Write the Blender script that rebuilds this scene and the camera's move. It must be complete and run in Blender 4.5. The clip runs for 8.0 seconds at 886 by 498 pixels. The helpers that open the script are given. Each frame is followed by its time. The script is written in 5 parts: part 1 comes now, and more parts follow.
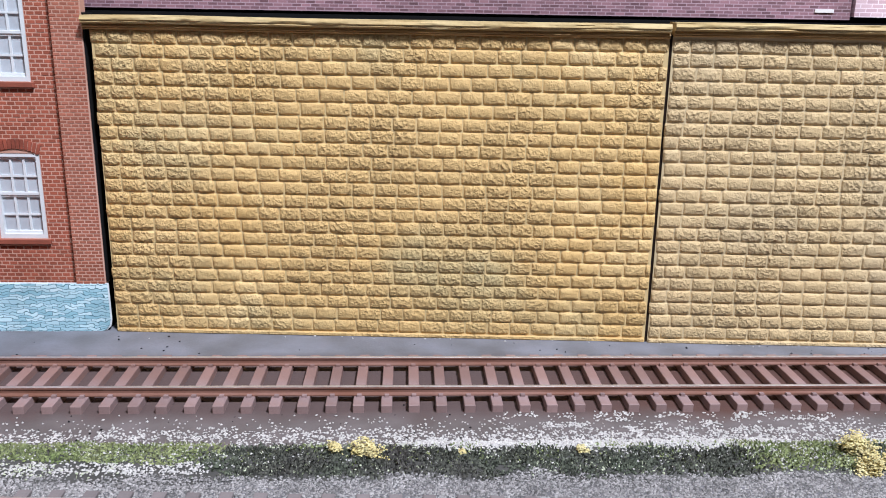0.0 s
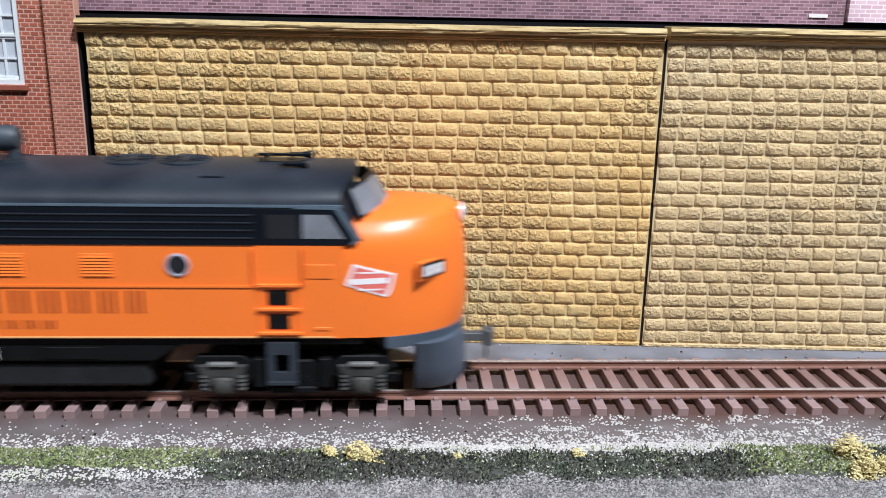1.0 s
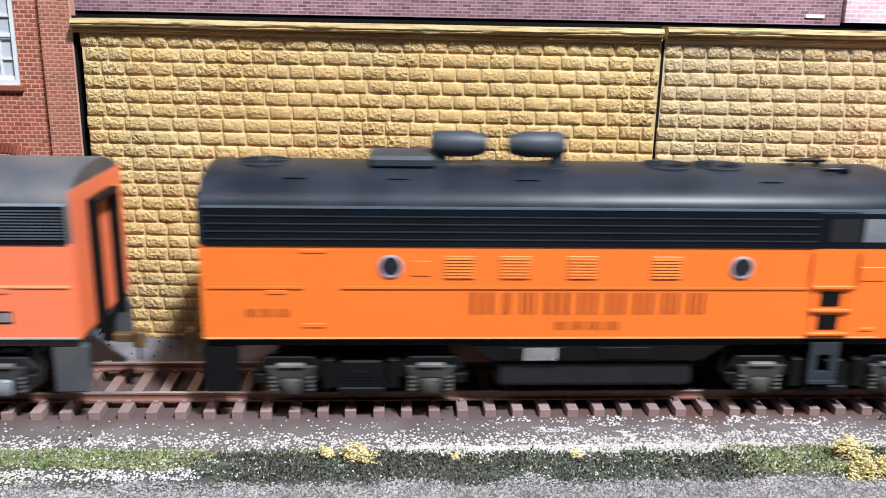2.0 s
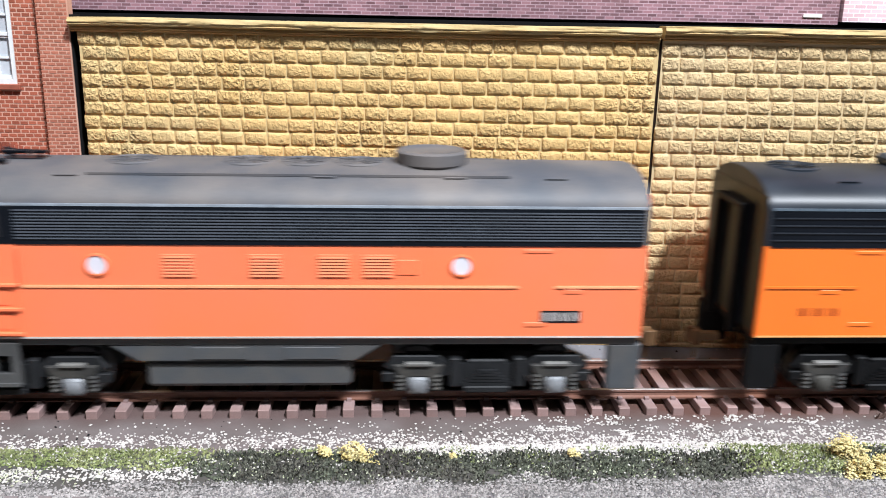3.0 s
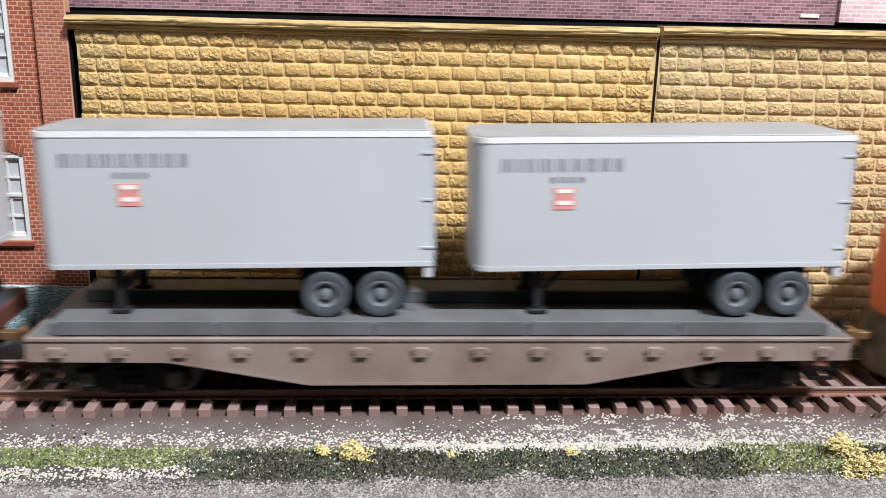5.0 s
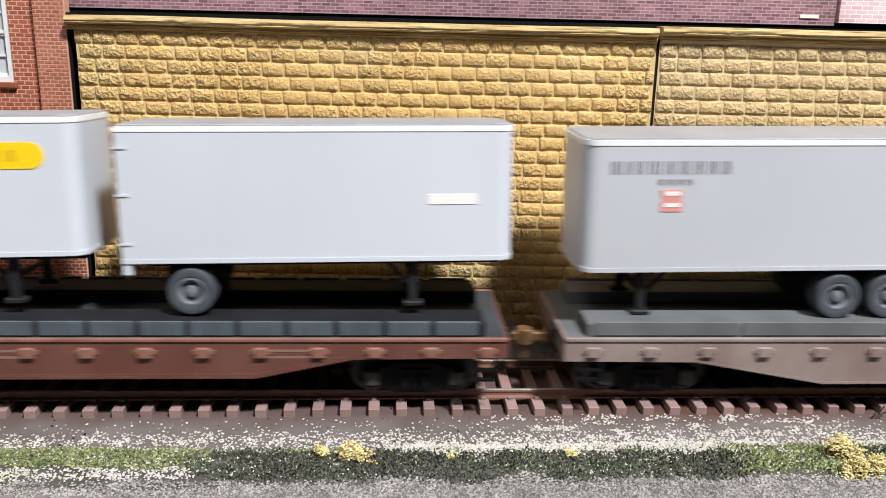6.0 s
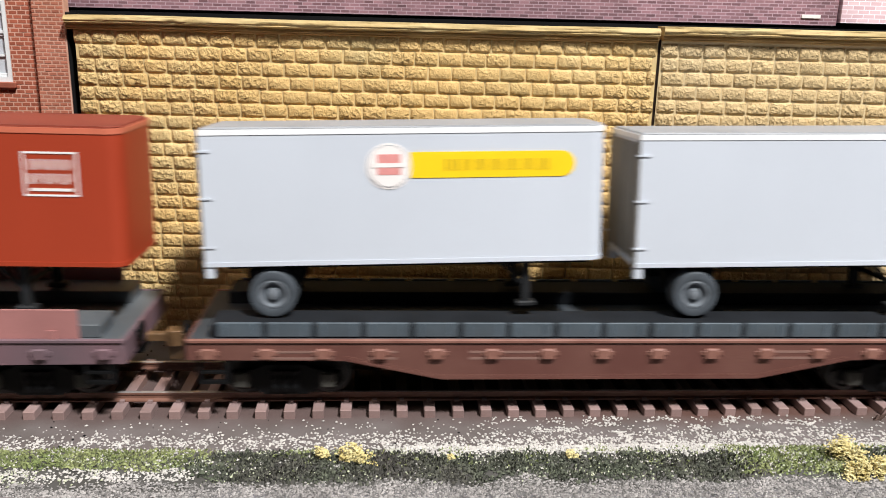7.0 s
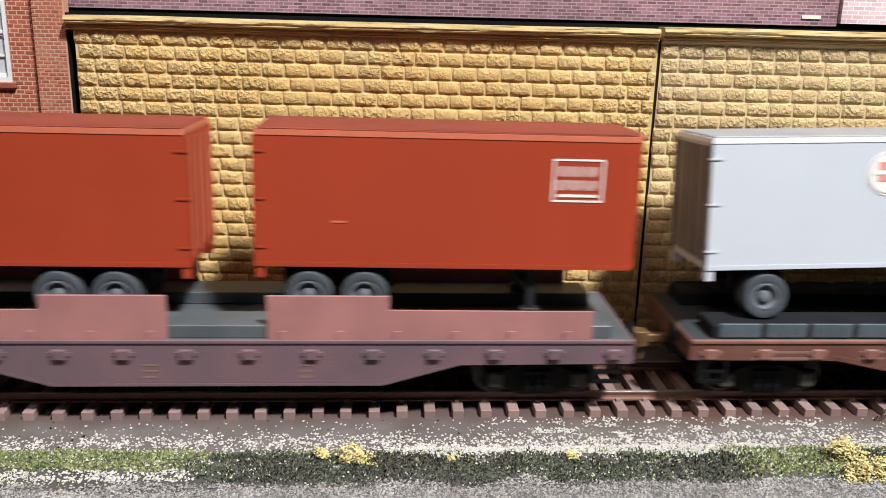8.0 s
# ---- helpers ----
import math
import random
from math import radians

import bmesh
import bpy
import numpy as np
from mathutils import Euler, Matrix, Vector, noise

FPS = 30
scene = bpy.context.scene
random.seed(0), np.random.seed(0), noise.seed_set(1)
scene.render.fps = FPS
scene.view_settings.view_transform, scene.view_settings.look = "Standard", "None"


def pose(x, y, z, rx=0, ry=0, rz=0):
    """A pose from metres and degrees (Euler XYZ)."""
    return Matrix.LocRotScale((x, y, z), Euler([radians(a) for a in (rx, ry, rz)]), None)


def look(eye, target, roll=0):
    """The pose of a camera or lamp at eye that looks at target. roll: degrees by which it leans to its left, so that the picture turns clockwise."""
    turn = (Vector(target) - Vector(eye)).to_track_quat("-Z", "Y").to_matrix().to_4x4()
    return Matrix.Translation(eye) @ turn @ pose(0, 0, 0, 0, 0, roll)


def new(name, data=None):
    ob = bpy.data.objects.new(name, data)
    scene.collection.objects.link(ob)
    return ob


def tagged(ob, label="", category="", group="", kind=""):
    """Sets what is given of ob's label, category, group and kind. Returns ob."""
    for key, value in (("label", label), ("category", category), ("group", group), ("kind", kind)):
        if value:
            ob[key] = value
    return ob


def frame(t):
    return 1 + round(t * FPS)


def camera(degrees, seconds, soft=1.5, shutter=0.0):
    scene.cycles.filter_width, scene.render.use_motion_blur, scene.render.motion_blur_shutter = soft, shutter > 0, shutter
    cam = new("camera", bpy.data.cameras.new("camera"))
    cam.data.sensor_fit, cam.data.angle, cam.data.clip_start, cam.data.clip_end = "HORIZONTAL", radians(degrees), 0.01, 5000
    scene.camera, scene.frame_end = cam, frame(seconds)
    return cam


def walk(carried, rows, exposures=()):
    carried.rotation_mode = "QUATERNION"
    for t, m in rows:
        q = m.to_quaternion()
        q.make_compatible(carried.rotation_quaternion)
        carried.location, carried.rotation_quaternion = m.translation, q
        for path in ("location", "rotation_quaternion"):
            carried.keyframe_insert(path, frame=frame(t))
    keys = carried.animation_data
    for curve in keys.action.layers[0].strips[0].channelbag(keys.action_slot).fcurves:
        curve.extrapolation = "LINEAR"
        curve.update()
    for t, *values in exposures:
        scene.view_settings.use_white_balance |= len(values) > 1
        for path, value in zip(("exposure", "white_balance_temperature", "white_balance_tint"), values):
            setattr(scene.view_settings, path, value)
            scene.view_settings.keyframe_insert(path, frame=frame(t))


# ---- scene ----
# The place is a model railway layout of about 1:87; sizes below are in millimetres and are turned into metres by MM.
MM = 0.001
cam = camera(54.5, 8.0, soft=1.0, shutter=0.5)
walk(cam, [
    (0, look((-0.00760, -0.19465, 0.08792), (0.00141, -0.00236, 0.03366), 0.98)),
    (0.5, look((-0.00772, -0.19467, 0.08775), (0.00191, -0.00227, 0.03402), 1.05)),
    (1, look((-0.00791, -0.19454, 0.08770), (0.00250, -0.00203, 0.03447), 1.12)),
    (1.5, look((-0.00798, -0.19429, 0.08762), (0.00293, -0.00175, 0.03460), 1.14)),
    (3, look((-0.00802, -0.19412, 0.08759), (0.00367, -0.00170, 0.03434), 1.18)),
    (3.5, look((-0.00828, -0.19414, 0.08740), (0.00390, -0.00172, 0.03423), 1.25)),
    (4, look((-0.00830, -0.19419, 0.08787), (0.00408, -0.00190, 0.03428), 1.27)),
    (4.5, look((-0.00849, -0.19424, 0.08768), (0.00408, -0.00195, 0.03415), 1.32)),
    (6, look((-0.00864, -0.19414, 0.08765), (0.00426, -0.00183, 0.03425), 1.40)),
    (6.5, look((-0.00883, -0.19459, 0.08798), (0.00401, -0.00226, 0.03468), 1.40)),
    (7, look((-0.00877, -0.19338, 0.08783), (0.00415, -0.00112, 0.03426), 1.42)),
    (7.5, look((-0.00894, -0.19323, 0.08762), (0.00414, -0.00092, 0.03427), 1.44)),
    (8, look((-0.00886, -0.19322, 0.08762), (0.00414, -0.00089, 0.03431), 1.45)),
], exposures=[(0, -0.04, 5800, 13), (0.6, -0.06, 5800, 12), (1.0, 0.02, 5850, 10), (1.5, 0.16, 5950, 10), (3.0, 0.38, 6150, 10), (3.5, 0.38, 6250, 10), (4.0, 0.18, 6450, 10), (4.5, 0.12, 6500, 10), (6.5, 0.12, 6750, 10), (8.0, 0.12, 6700, 9)])

# ---- light: a room with ceiling lamps, a strong cool one up and to the front-right of the layout, a weaker warm one to the left, and an added fill ----
world = bpy.data.worlds.new("room_air")
scene.world = world
world.use_nodes = True
world.node_tree.nodes["Background"].inputs["Color"].default_value = (0.9, 0.95, 1.0, 1)
world.node_tree.nodes["Background"].inputs["Strength"].default_value = 0.025


def area_lamp(name, eye, target, sx, sy, watts, colour):
    data = bpy.data.lights.new(name, "AREA")
    data.shape, data.size, data.size_y, data.energy, data.color = "RECTANGLE", sx, sy, watts, colour
    ob = new(name, data)
    ob.matrix_world = look(eye, target)
    return ob


area_lamp("ceiling_lamp_key", (0.42, -0.60, 1.14), (0, 0.0, 0.03), 0.12, 0.12, 32.0, (0.96, 0.98, 1.0))
area_lamp("ceiling_lamp_side", (-0.52, -0.62, 1.12), (0, 0.0, 0.03), 0.34, 0.34, 3.8, (1.0, 0.94, 0.86))
# Added wide cool fill; it stands for no particular fixture.
area_lamp("fill_lamp_wide", (0.15, -0.45, 1.38), (0, 0, 0), 1.2, 0.5, 1.6, (0.82, 0.91, 1.0))


# ---- materials ----
def mat(name, base, rough=0.6, metal=0.0, var=0.25, scale=300.0, fine=2500.0, bump=0.15, dist=0.0003, second=None, mix=0.5, per=0.0, spec=0.5, coat=0.0):
    """A painted or moulded surface: two scales of colour variation, fine relief, and a shift of tone from piece to piece."""
    m = bpy.data.materials.new(name)
    m.use_nodes = True
    nt = m.node_tree
    bs = nt.nodes["Principled BSDF"]
    tc = nt.nodes.new("ShaderNodeTexCoord")
    n1 = nt.nodes.new("ShaderNodeTexNoise")
    n1.inputs["Scale"].default_value, n1.inputs["Detail"].default_value = scale, 5
    n2 = nt.nodes.new("ShaderNodeTexNoise")
    n2.inputs["Scale"].default_value, n2.inputs["Detail"].default_value = fine, 3
    for n in (n1, n2):
        nt.links.new(tc.outputs["Object"], n.inputs["Vector"])
    ramp = nt.nodes.new("ShaderNodeValToRGB")
    c2 = second or tuple(c * (1 - var) for c in base)
    ramp.color_ramp.elements[0].position, ramp.color_ramp.elements[1].position = 0.5 - 0.25 * (1.2 - mix), 0.5 + 0.3 * mix
    ramp.color_ramp.elements[0].color, ramp.color_ramp.elements[1].color = (*c2, 1), (*base, 1)
    nt.links.new(n1.outputs["Fac"], ramp.inputs["Fac"])
    hs = nt.nodes.new("ShaderNodeHueSaturation")
    nt.links.new(ramp.outputs["Color"], hs.inputs["Color"])
    add = nt.nodes.new("ShaderNodeMath")
    add.operation = "MULTIPLY_ADD"
    add.inputs[1].default_value, add.inputs[2].default_value = var * 0.8, 1 - var * 0.4
    nt.links.new(n2.outputs["Fac"], add.inputs[0])
    value = add.outputs[0]
    if per:
        oi = nt.nodes.new("ShaderNodeObjectInfo")
        ge = nt.nodes.new("ShaderNodeNewGeometry")
        s = nt.nodes.new("ShaderNodeMath")
        s.operation = "ADD"
        nt.links.new(oi.outputs["Random"], s.inputs[0])
        nt.links.new(ge.outputs["Random Per Island"], s.inputs[1])
        fr = nt.nodes.new("ShaderNodeMath")
        fr.operation = "FRACT"
        nt.links.new(s.outputs[0], fr.inputs[0])
        sh = nt.nodes.new("ShaderNodeMath")
        sh.operation = "MULTIPLY_ADD"
        sh.inputs[1].default_value, sh.inputs[2].default_value = per, 1 - per / 2
        nt.links.new(fr.outputs[0], sh.inputs[0])
        mu = nt.nodes.new("ShaderNodeMath")
        mu.operation = "MULTIPLY"
        nt.links.new(value, mu.inputs[0])
        nt.links.new(sh.outputs[0], mu.inputs[1])
        value = mu.outputs[0]
    nt.links.new(value, hs.inputs["Value"])
    nt.links.new(hs.outputs["Color"], bs.inputs["Base Color"])
    bs.inputs["Roughness"].default_value, bs.inputs["Metallic"].default_value = rough, metal
    bs.inputs["Specular IOR Level"].default_value = spec
    bs.inputs["Coat Weight"].default_value = coat
    if bump:
        b = nt.nodes.new("ShaderNodeBump")
        b.inputs["Strength"].default_value, b.inputs["Distance"].default_value = bump, dist
        nt.links.new(n2.outputs["Fac"], b.inputs["Height"])
        nt.links.new(b.outputs["Normal"], bs.inputs["Normal"])
    return m


def brick_mat(name, c1, c2, mortar, bw, bh, joint, rough=0.75, warp=0.0, bias=0.0, bump=0.6):
    """Small moulded or printed masonry, laid in the x-z plane of the object."""
    m = bpy.data.materials.new(name)
    m.use_nodes = True
    nt = m.node_tree
    bs = nt.nodes["Principled BSDF"]
    tc = nt.nodes.new("ShaderNodeTexCoord")
    sep = nt.nodes.new("ShaderNodeSeparateXYZ")
    com = nt.nodes.new("ShaderNodeCombineXYZ")
    nt.links.new(tc.outputs["Object"], sep.inputs[0])
    nt.links.new(sep.outputs["X"], com.inputs["X"])
    nt.links.new(sep.outputs["Z"], com.inputs["Y"])
    vec = com.outputs[0]
    if warp:
        nz = nt.nodes.new("ShaderNodeTexNoise")
        nz.inputs["Scale"].default_value, nz.inputs["Detail"].default_value = 520, 0
        nt.links.new(tc.outputs["Object"], nz.inputs["Vector"])
        sc = nt.nodes.new("ShaderNodeVectorMath")
        sc.operation = "SCALE"
        sc.inputs["Scale"].default_value = warp
        nt.links.new(nz.outputs["Color"], sc.inputs[0])
        ad = nt.nodes.new("ShaderNodeVectorMath")
        nt.links.new(vec, ad.inputs[0])
        nt.links.new(sc.outputs[0], ad.inputs[1])
        vec = ad.outputs[0]
    br = nt.nodes.new("ShaderNodeTexBrick")
    br.inputs["Scale"].default_value = 1.0
    br.inputs["Brick Width"].default_value, br.inputs["Row Height"].default_value = bw * MM, bh * MM
    br.inputs["Mortar Size"].default_value, br.inputs["Mortar Smooth"].default_value = joint * MM, 0.3
    br.inputs["Bias"].default_value = bias
    br.inputs["Color1"].default_value, br.inputs["Color2"].default_value, br.inputs["Mortar"].default_value = (*c1, 1), (*c2, 1), (*mortar, 1)
    nt.links.new(vec, br.inputs["Vector"])
    n1 = nt.nodes.new("ShaderNodeTexNoise")
    n1.inputs["Scale"].default_value, n1.inputs["Detail"].default_value = 60, 6
    nt.links.new(tc.outputs["Object"], n1.inputs["Vector"])
    ml = nt.nodes.new("ShaderNodeMath")
    ml.operation = "MULTIPLY_ADD"
    ml.inputs[1].default_value, ml.inputs[2].default_value = 0.9, 0.55
    nt.links.new(n1.outputs["Fac"], ml.inputs[0])
    hs = nt.nodes.new("ShaderNodeHueSaturation")
    nt.links.new(br.outputs["Color"], hs.inputs["Color"])
    nt.links.new(ml.outputs[0], hs.inputs["Value"])
    nt.links.new(hs.outputs["Color"], bs.inputs["Base Color"])
    bs.inputs["Roughness"].default_value = rough
    if bump:
        b = nt.nodes.new("ShaderNodeBump")
        b.invert = True
        b.inputs["Strength"].default_value, b.inputs["Distance"].default_value = bump, 0.00015
        nt.links.new(br.outputs["Fac"], b.inputs["Height"])
        nt.links.new(b.outputs["Normal"], bs.inputs["Normal"])
    return m


def stone_mat(name, base, second, stain):
    """Rock-faced moulded foam stone with a chipped relief and a stain wash."""
    m = mat(name, base, rough=0.7, var=0.22, scale=45.0, fine=900.0, bump=0.0, second=second, mix=0.7, per=0.16, spec=0.3)
    nt = m.node_tree
    bs = nt.nodes["Principled BSDF"]
    tc = nt.nodes.new("ShaderNodeTexCoord")
    ge = nt.nodes.new("ShaderNodeNewGeometry")
    vo = nt.nodes.new("ShaderNodeTexVoronoi")
    vo.inputs["Scale"].default_value = 900
    nz = nt.nodes.new("ShaderNodeTexNoise")
    nz.inputs["Scale"].default_value, nz.inputs["Detail"].default_value, nz.inputs["Distortion"].default_value = 900, 8, 1.6
    patch = nt.nodes.new("ShaderNodeTexNoise")
    patch.inputs["Scale"].default_value, patch.inputs["Detail"].default_value = 38, 2
    for n in (vo, nz, patch):
        nt.links.new(ge.outputs["Position"], n.inputs["Vector"])
    ml = nt.nodes.new("ShaderNodeMath")
    ml.operation = "MULTIPLY"
    nt.links.new(vo.outputs["Distance"], ml.inputs[0])
    nt.links.new(patch.outputs["Fac"], ml.inputs[1])
    ad = nt.nodes.new("ShaderNodeMath")
    ad.operation = "ADD"
    nt.links.new(ml.outputs[0], ad.inputs[0])
    nt.links.new(nz.outputs["Fac"], ad.inputs[1])
    b = nt.nodes.new("ShaderNodeBump")
    b.inputs["Strength"].default_value, b.inputs["Distance"].default_value = 1.0, 0.0009
    pr = nt.nodes.new("ShaderNodeMapRange")
    pr.inputs["From Min"].default_value, pr.inputs["From Max"].default_value = 0.4, 0.62
    pr.inputs["To Min"].default_value, pr.inputs["To Max"].default_value = 0.42, 1.0
    nt.links.new(patch.outputs["Fac"], pr.inputs["Value"])
    pm = nt.nodes.new("ShaderNodeMath")
    pm.operation = "MULTIPLY"
    nt.links.new(ad.outputs[0], pm.inputs[0])
    nt.links.new(pr.outputs[0], pm.inputs[1])
    nt.links.new(pm.outputs[0], b.inputs["Height"])
    nt.links.new(b.outputs["Normal"], bs.inputs["Normal"])
    hs = next(n for n in nt.nodes if n.type == "HUE_SAT")
    mx = nt.nodes.new("ShaderNodeMix")
    mx.data_type = "RGBA"
    st = nt.nodes.new("ShaderNodeTexNoise")
    st.inputs["Scale"].default_value, st.inputs["Detail"].default_value = 26, 8
    nt.links.new(ge.outputs["Position"], st.inputs["Vector"])
    rp = nt.nodes.new("ShaderNodeValToRGB")
    rp.color_ramp.elements[0].position, rp.color_ramp.elements[1].position = 0.52, 0.74
    rp.color_ramp.elements[0].color, rp.color_ramp.elements[1].color = (0, 0, 0, 1), (0.6, 0.6, 0.6, 1)
    nt.links.new(st.outputs["Fac"], rp.inputs["Fac"])
    nt.links.new(rp.outputs["Color"], mx.inputs["Factor"])
    nt.links.new(hs.outputs["Color"], mx.inputs[6])
    mx.inputs[7].default_value = (*stain, 1)
    nt.links.new(mx.outputs[2], bs.inputs["Base Color"])
    return m


def ground_mat():
    """Painted layout board: blue-grey asphalt, mauve earth before the track, dark soil on the bank, brown wash along
    the rails, darkened for the shade between ties.
    """
    m = mat("painted_ground", (0.19, 0.19, 0.215), rough=0.85, var=0.22, scale=70.0, fine=1800.0, bump=0.25, dist=0.0004, second=(0.12, 0.117, 0.125))
    nt = m.node_tree
    bs = nt.nodes["Principled BSDF"]
    hs = next(n for n in nt.nodes if n.type == "HUE_SAT")
    tc = nt.nodes.new("ShaderNodeTexCoord")
    sep = nt.nodes.new("ShaderNodeSeparateXYZ")
    nt.links.new(tc.outputs["Object"], sep.inputs[0])
    nz = nt.nodes.new("ShaderNodeTexNoise")
    nz.inputs["Scale"].default_value, nz.inputs["Detail"].default_value = 55, 6
    nt.links.new(tc.outputs["Object"], nz.inputs["Vector"])
    wob = nt.nodes.new("ShaderNodeMath")
    wob.operation = "MULTIPLY_ADD"
    wob.inputs[1].default_value = 0.012
    nt.links.new(nz.outputs["Fac"], wob.inputs[0])
    ab = nt.nodes.new("ShaderNodeMath")
    ab.operation = "ABSOLUTE"
    nt.links.new(sep.outputs["Y"], ab.inputs[0])
    nt.links.new(ab.outputs[0], wob.inputs[2])
    rp = nt.nodes.new("ShaderNodeValToRGB")
    rp.color_ramp.elements[0].position, rp.color_ramp.elements[1].position = 0.35, 0.75
    rp.color_ramp.elements[0].color, rp.color_ramp.elements[1].color = (1, 1, 1, 1), (0, 0, 0, 1)
    mr = nt.nodes.new("ShaderNodeMapRange")
    mr.inputs["From Min"].default_value, mr.inputs["From Max"].default_value = 0.013, 0.031
    nt.links.new(wob.outputs[0], mr.inputs["Value"])
    nt.links.new(mr.outputs[0], rp.inputs["Fac"])
    mx = nt.nodes.new("ShaderNodeMix")
    mx.data_type = "RGBA"
    nt.links.new(rp.outputs["Color"], mx.inputs["Factor"])
    yr = nt.nodes.new("ShaderNodeMapRange")
    yr.inputs["From Min"].default_value, yr.inputs["From Max"].default_value = -0.06, 0.02
    yw = nt.nodes.new("ShaderNodeMath")
    yw.operation = "MULTIPLY_ADD"
    yw.inputs[1].default_value = 0.006
    nt.links.new(nz.outputs["Fac"], yw.inputs[0])
    nt.links.new(sep.outputs["Y"], yw.inputs[2])
    nt.links.new(yw.outputs[0], yr.inputs["Value"])
    wash = nt.nodes.new("ShaderNodeValToRGB")
    cr = wash.color_ramp
    cr.elements[0].position, cr.elements[0].color = 0.19, (0.85, 0.80, 0.76, 1)
    cr.elements[1].position, cr.elements[1].color = 0.80, (1, 1, 1, 1)
    for at, tint in ((0.24, (0.40, 0.38, 0.31)), (0.37, (0.40, 0.38, 0.31)), (0.43, (0.80, 0.67, 0.58)), (0.66, (0.80, 0.67, 0.58))):
        cr.elements.new(at).color = (*tint, 1)
    nt.links.new(yr.outputs[0], wash.inputs["Fac"])
    tinted = nt.nodes.new("ShaderNodeMix")
    tinted.data_type, tinted.blend_type = "RGBA", "MULTIPLY"
    tinted.inputs["Factor"].default_value = 1.0
    nt.links.new(hs.outputs["Color"], tinted.inputs[6])
    nt.links.new(wash.outputs["Color"], tinted.inputs[7])
    nt.links.new(tinted.outputs[2], mx.inputs[6])
    rust = nt.nodes.new("ShaderNodeMapRange")
    rust.inputs["From Min"].default_value, rust.inputs["From Max"].default_value = 0.03, 0.08
    rx = nt.nodes.new("ShaderNodeMath")
    rx.operation = "MULTIPLY_ADD"
    rx.inputs[1].default_value = 0.04
    nt.links.new(nz.outputs["Fac"], rx.inputs[0])
    nt.links.new(sep.outputs["X"], rx.inputs[2])
    nt.links.new(rx.outputs[0], rust.inputs["Value"])
    tone = nt.nodes.new("ShaderNodeMix")
    tone.data_type = "RGBA"
    # Brown and rusty wash tones, both deepened to include shadow between the ties.
    tone.inputs[6].default_value, tone.inputs[7].default_value = (0.086, 0.055, 0.051, 1), (0.080, 0.036, 0.027, 1)
    nt.links.new(rust.outputs[0], tone.inputs["Factor"])
    nt.links.new(tone.outputs[2], mx.inputs[7])
    nt.links.new(mx.outputs[2], bs.inputs["Base Color"])
    return m


GROUND = ground_mat()
STONE_A = stone_mat("ochre_stone", (0.69, 0.485, 0.225), (0.62, 0.40, 0.155), (0.46, 0.41, 0.23))
STONE_B = stone_mat("tan_stone", (0.645, 0.485, 0.275), (0.58, 0.415, 0.21), (0.53, 0.43, 0.28))
MORTAR_A = mat("ochre_mortar", (0.70, 0.515, 0.245), rough=0.8, var=0.25, scale=60, fine=1500)
MORTAR_B = mat("tan_mortar", (0.67, 0.52, 0.30), rough=0.8, var=0.25, scale=60, fine=1500)
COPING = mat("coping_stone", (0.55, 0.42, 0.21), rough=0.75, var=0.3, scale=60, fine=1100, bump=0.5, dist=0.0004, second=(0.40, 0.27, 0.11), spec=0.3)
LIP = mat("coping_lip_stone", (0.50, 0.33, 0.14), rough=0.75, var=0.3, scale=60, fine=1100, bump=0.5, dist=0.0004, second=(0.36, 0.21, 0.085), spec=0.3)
BRICK = mat("red_brick", (0.37, 0.108, 0.062), rough=0.75, var=0.28, scale=40, fine=1500, bump=0.2, dist=0.0002, second=(0.28, 0.075, 0.043), per=0.4, spec=0.3)
BRICK_JOINT = mat("pale_brick_mortar", (0.60, 0.36, 0.28), rough=0.85, var=0.3, scale=60, second=(0.46, 0.25, 0.18), spec=0.2)
BRICK_DARK = brick_mat("purple_brick_print", (0.13, 0.062, 0.075), (0.31, 0.16, 0.19), (0.44, 0.31, 0.36), 2.5, 0.85, 0.11, bump=0.0)
BRICK_PINK = brick_mat("pink_brick_print", (0.58, 0.38, 0.43), (0.72, 0.52, 0.57), (0.92, 0.78, 0.84), 3.0, 1.1, 0.12, bump=0.0)
LEDGE = brick_mat("blue_grey_stone_print", (0.30, 0.53, 0.62), (0.68, 0.85, 0.90), (0.07, 0.17, 0.21), 3.7, 0.88, 0.09, warp=0.0015, bump=0.0)
STEP_N = mat("dark_blue_step_paint", (0.028, 0.034, 0.044), rough=0.5, var=0.3, scale=150)
STEP_G = mat("dusty_grey_step_paint", (0.085, 0.085, 0.085), rough=0.6, var=0.4, scale=150)
JOINT = mat("dark_joint_shade", (0.02, 0.011, 0.007), rough=0.9, var=0.4, scale=90, spec=0.2)
BRICK_ARCH = mat("arch_brick", (0.33, 0.085, 0.05), var=0.3, scale=200, per=0.3)
BRICK_P = mat("pale_red_brick", (0.42, 0.16, 0.105), rough=0.75, var=0.25, scale=50, fine=1500, bump=0.2, dist=0.0002, second=(0.31, 0.10, 0.06), per=0.3, spec=0.3)
SILL = mat("sill_stone", (0.30, 0.085, 0.05), var=0.2, scale=200)
WHITE = mat("white_window_paint", (0.72, 0.74, 0.75), rough=0.5, var=0.08, scale=250)
CURTAIN = mat("window_backing", (0.50, 0.53, 0.57), rough=0.4, var=0.15, scale=120, bump=0)
BLACK = mat("matt_black_board", (0.006, 0.006, 0.007), rough=0.9, var=0.3, scale=100, spec=0.2)
RAIL = mat("painted_rail", (0.225, 0.118, 0.09), rough=0.5, var=0.35, scale=60, second=(0.17, 0.072, 0.045))
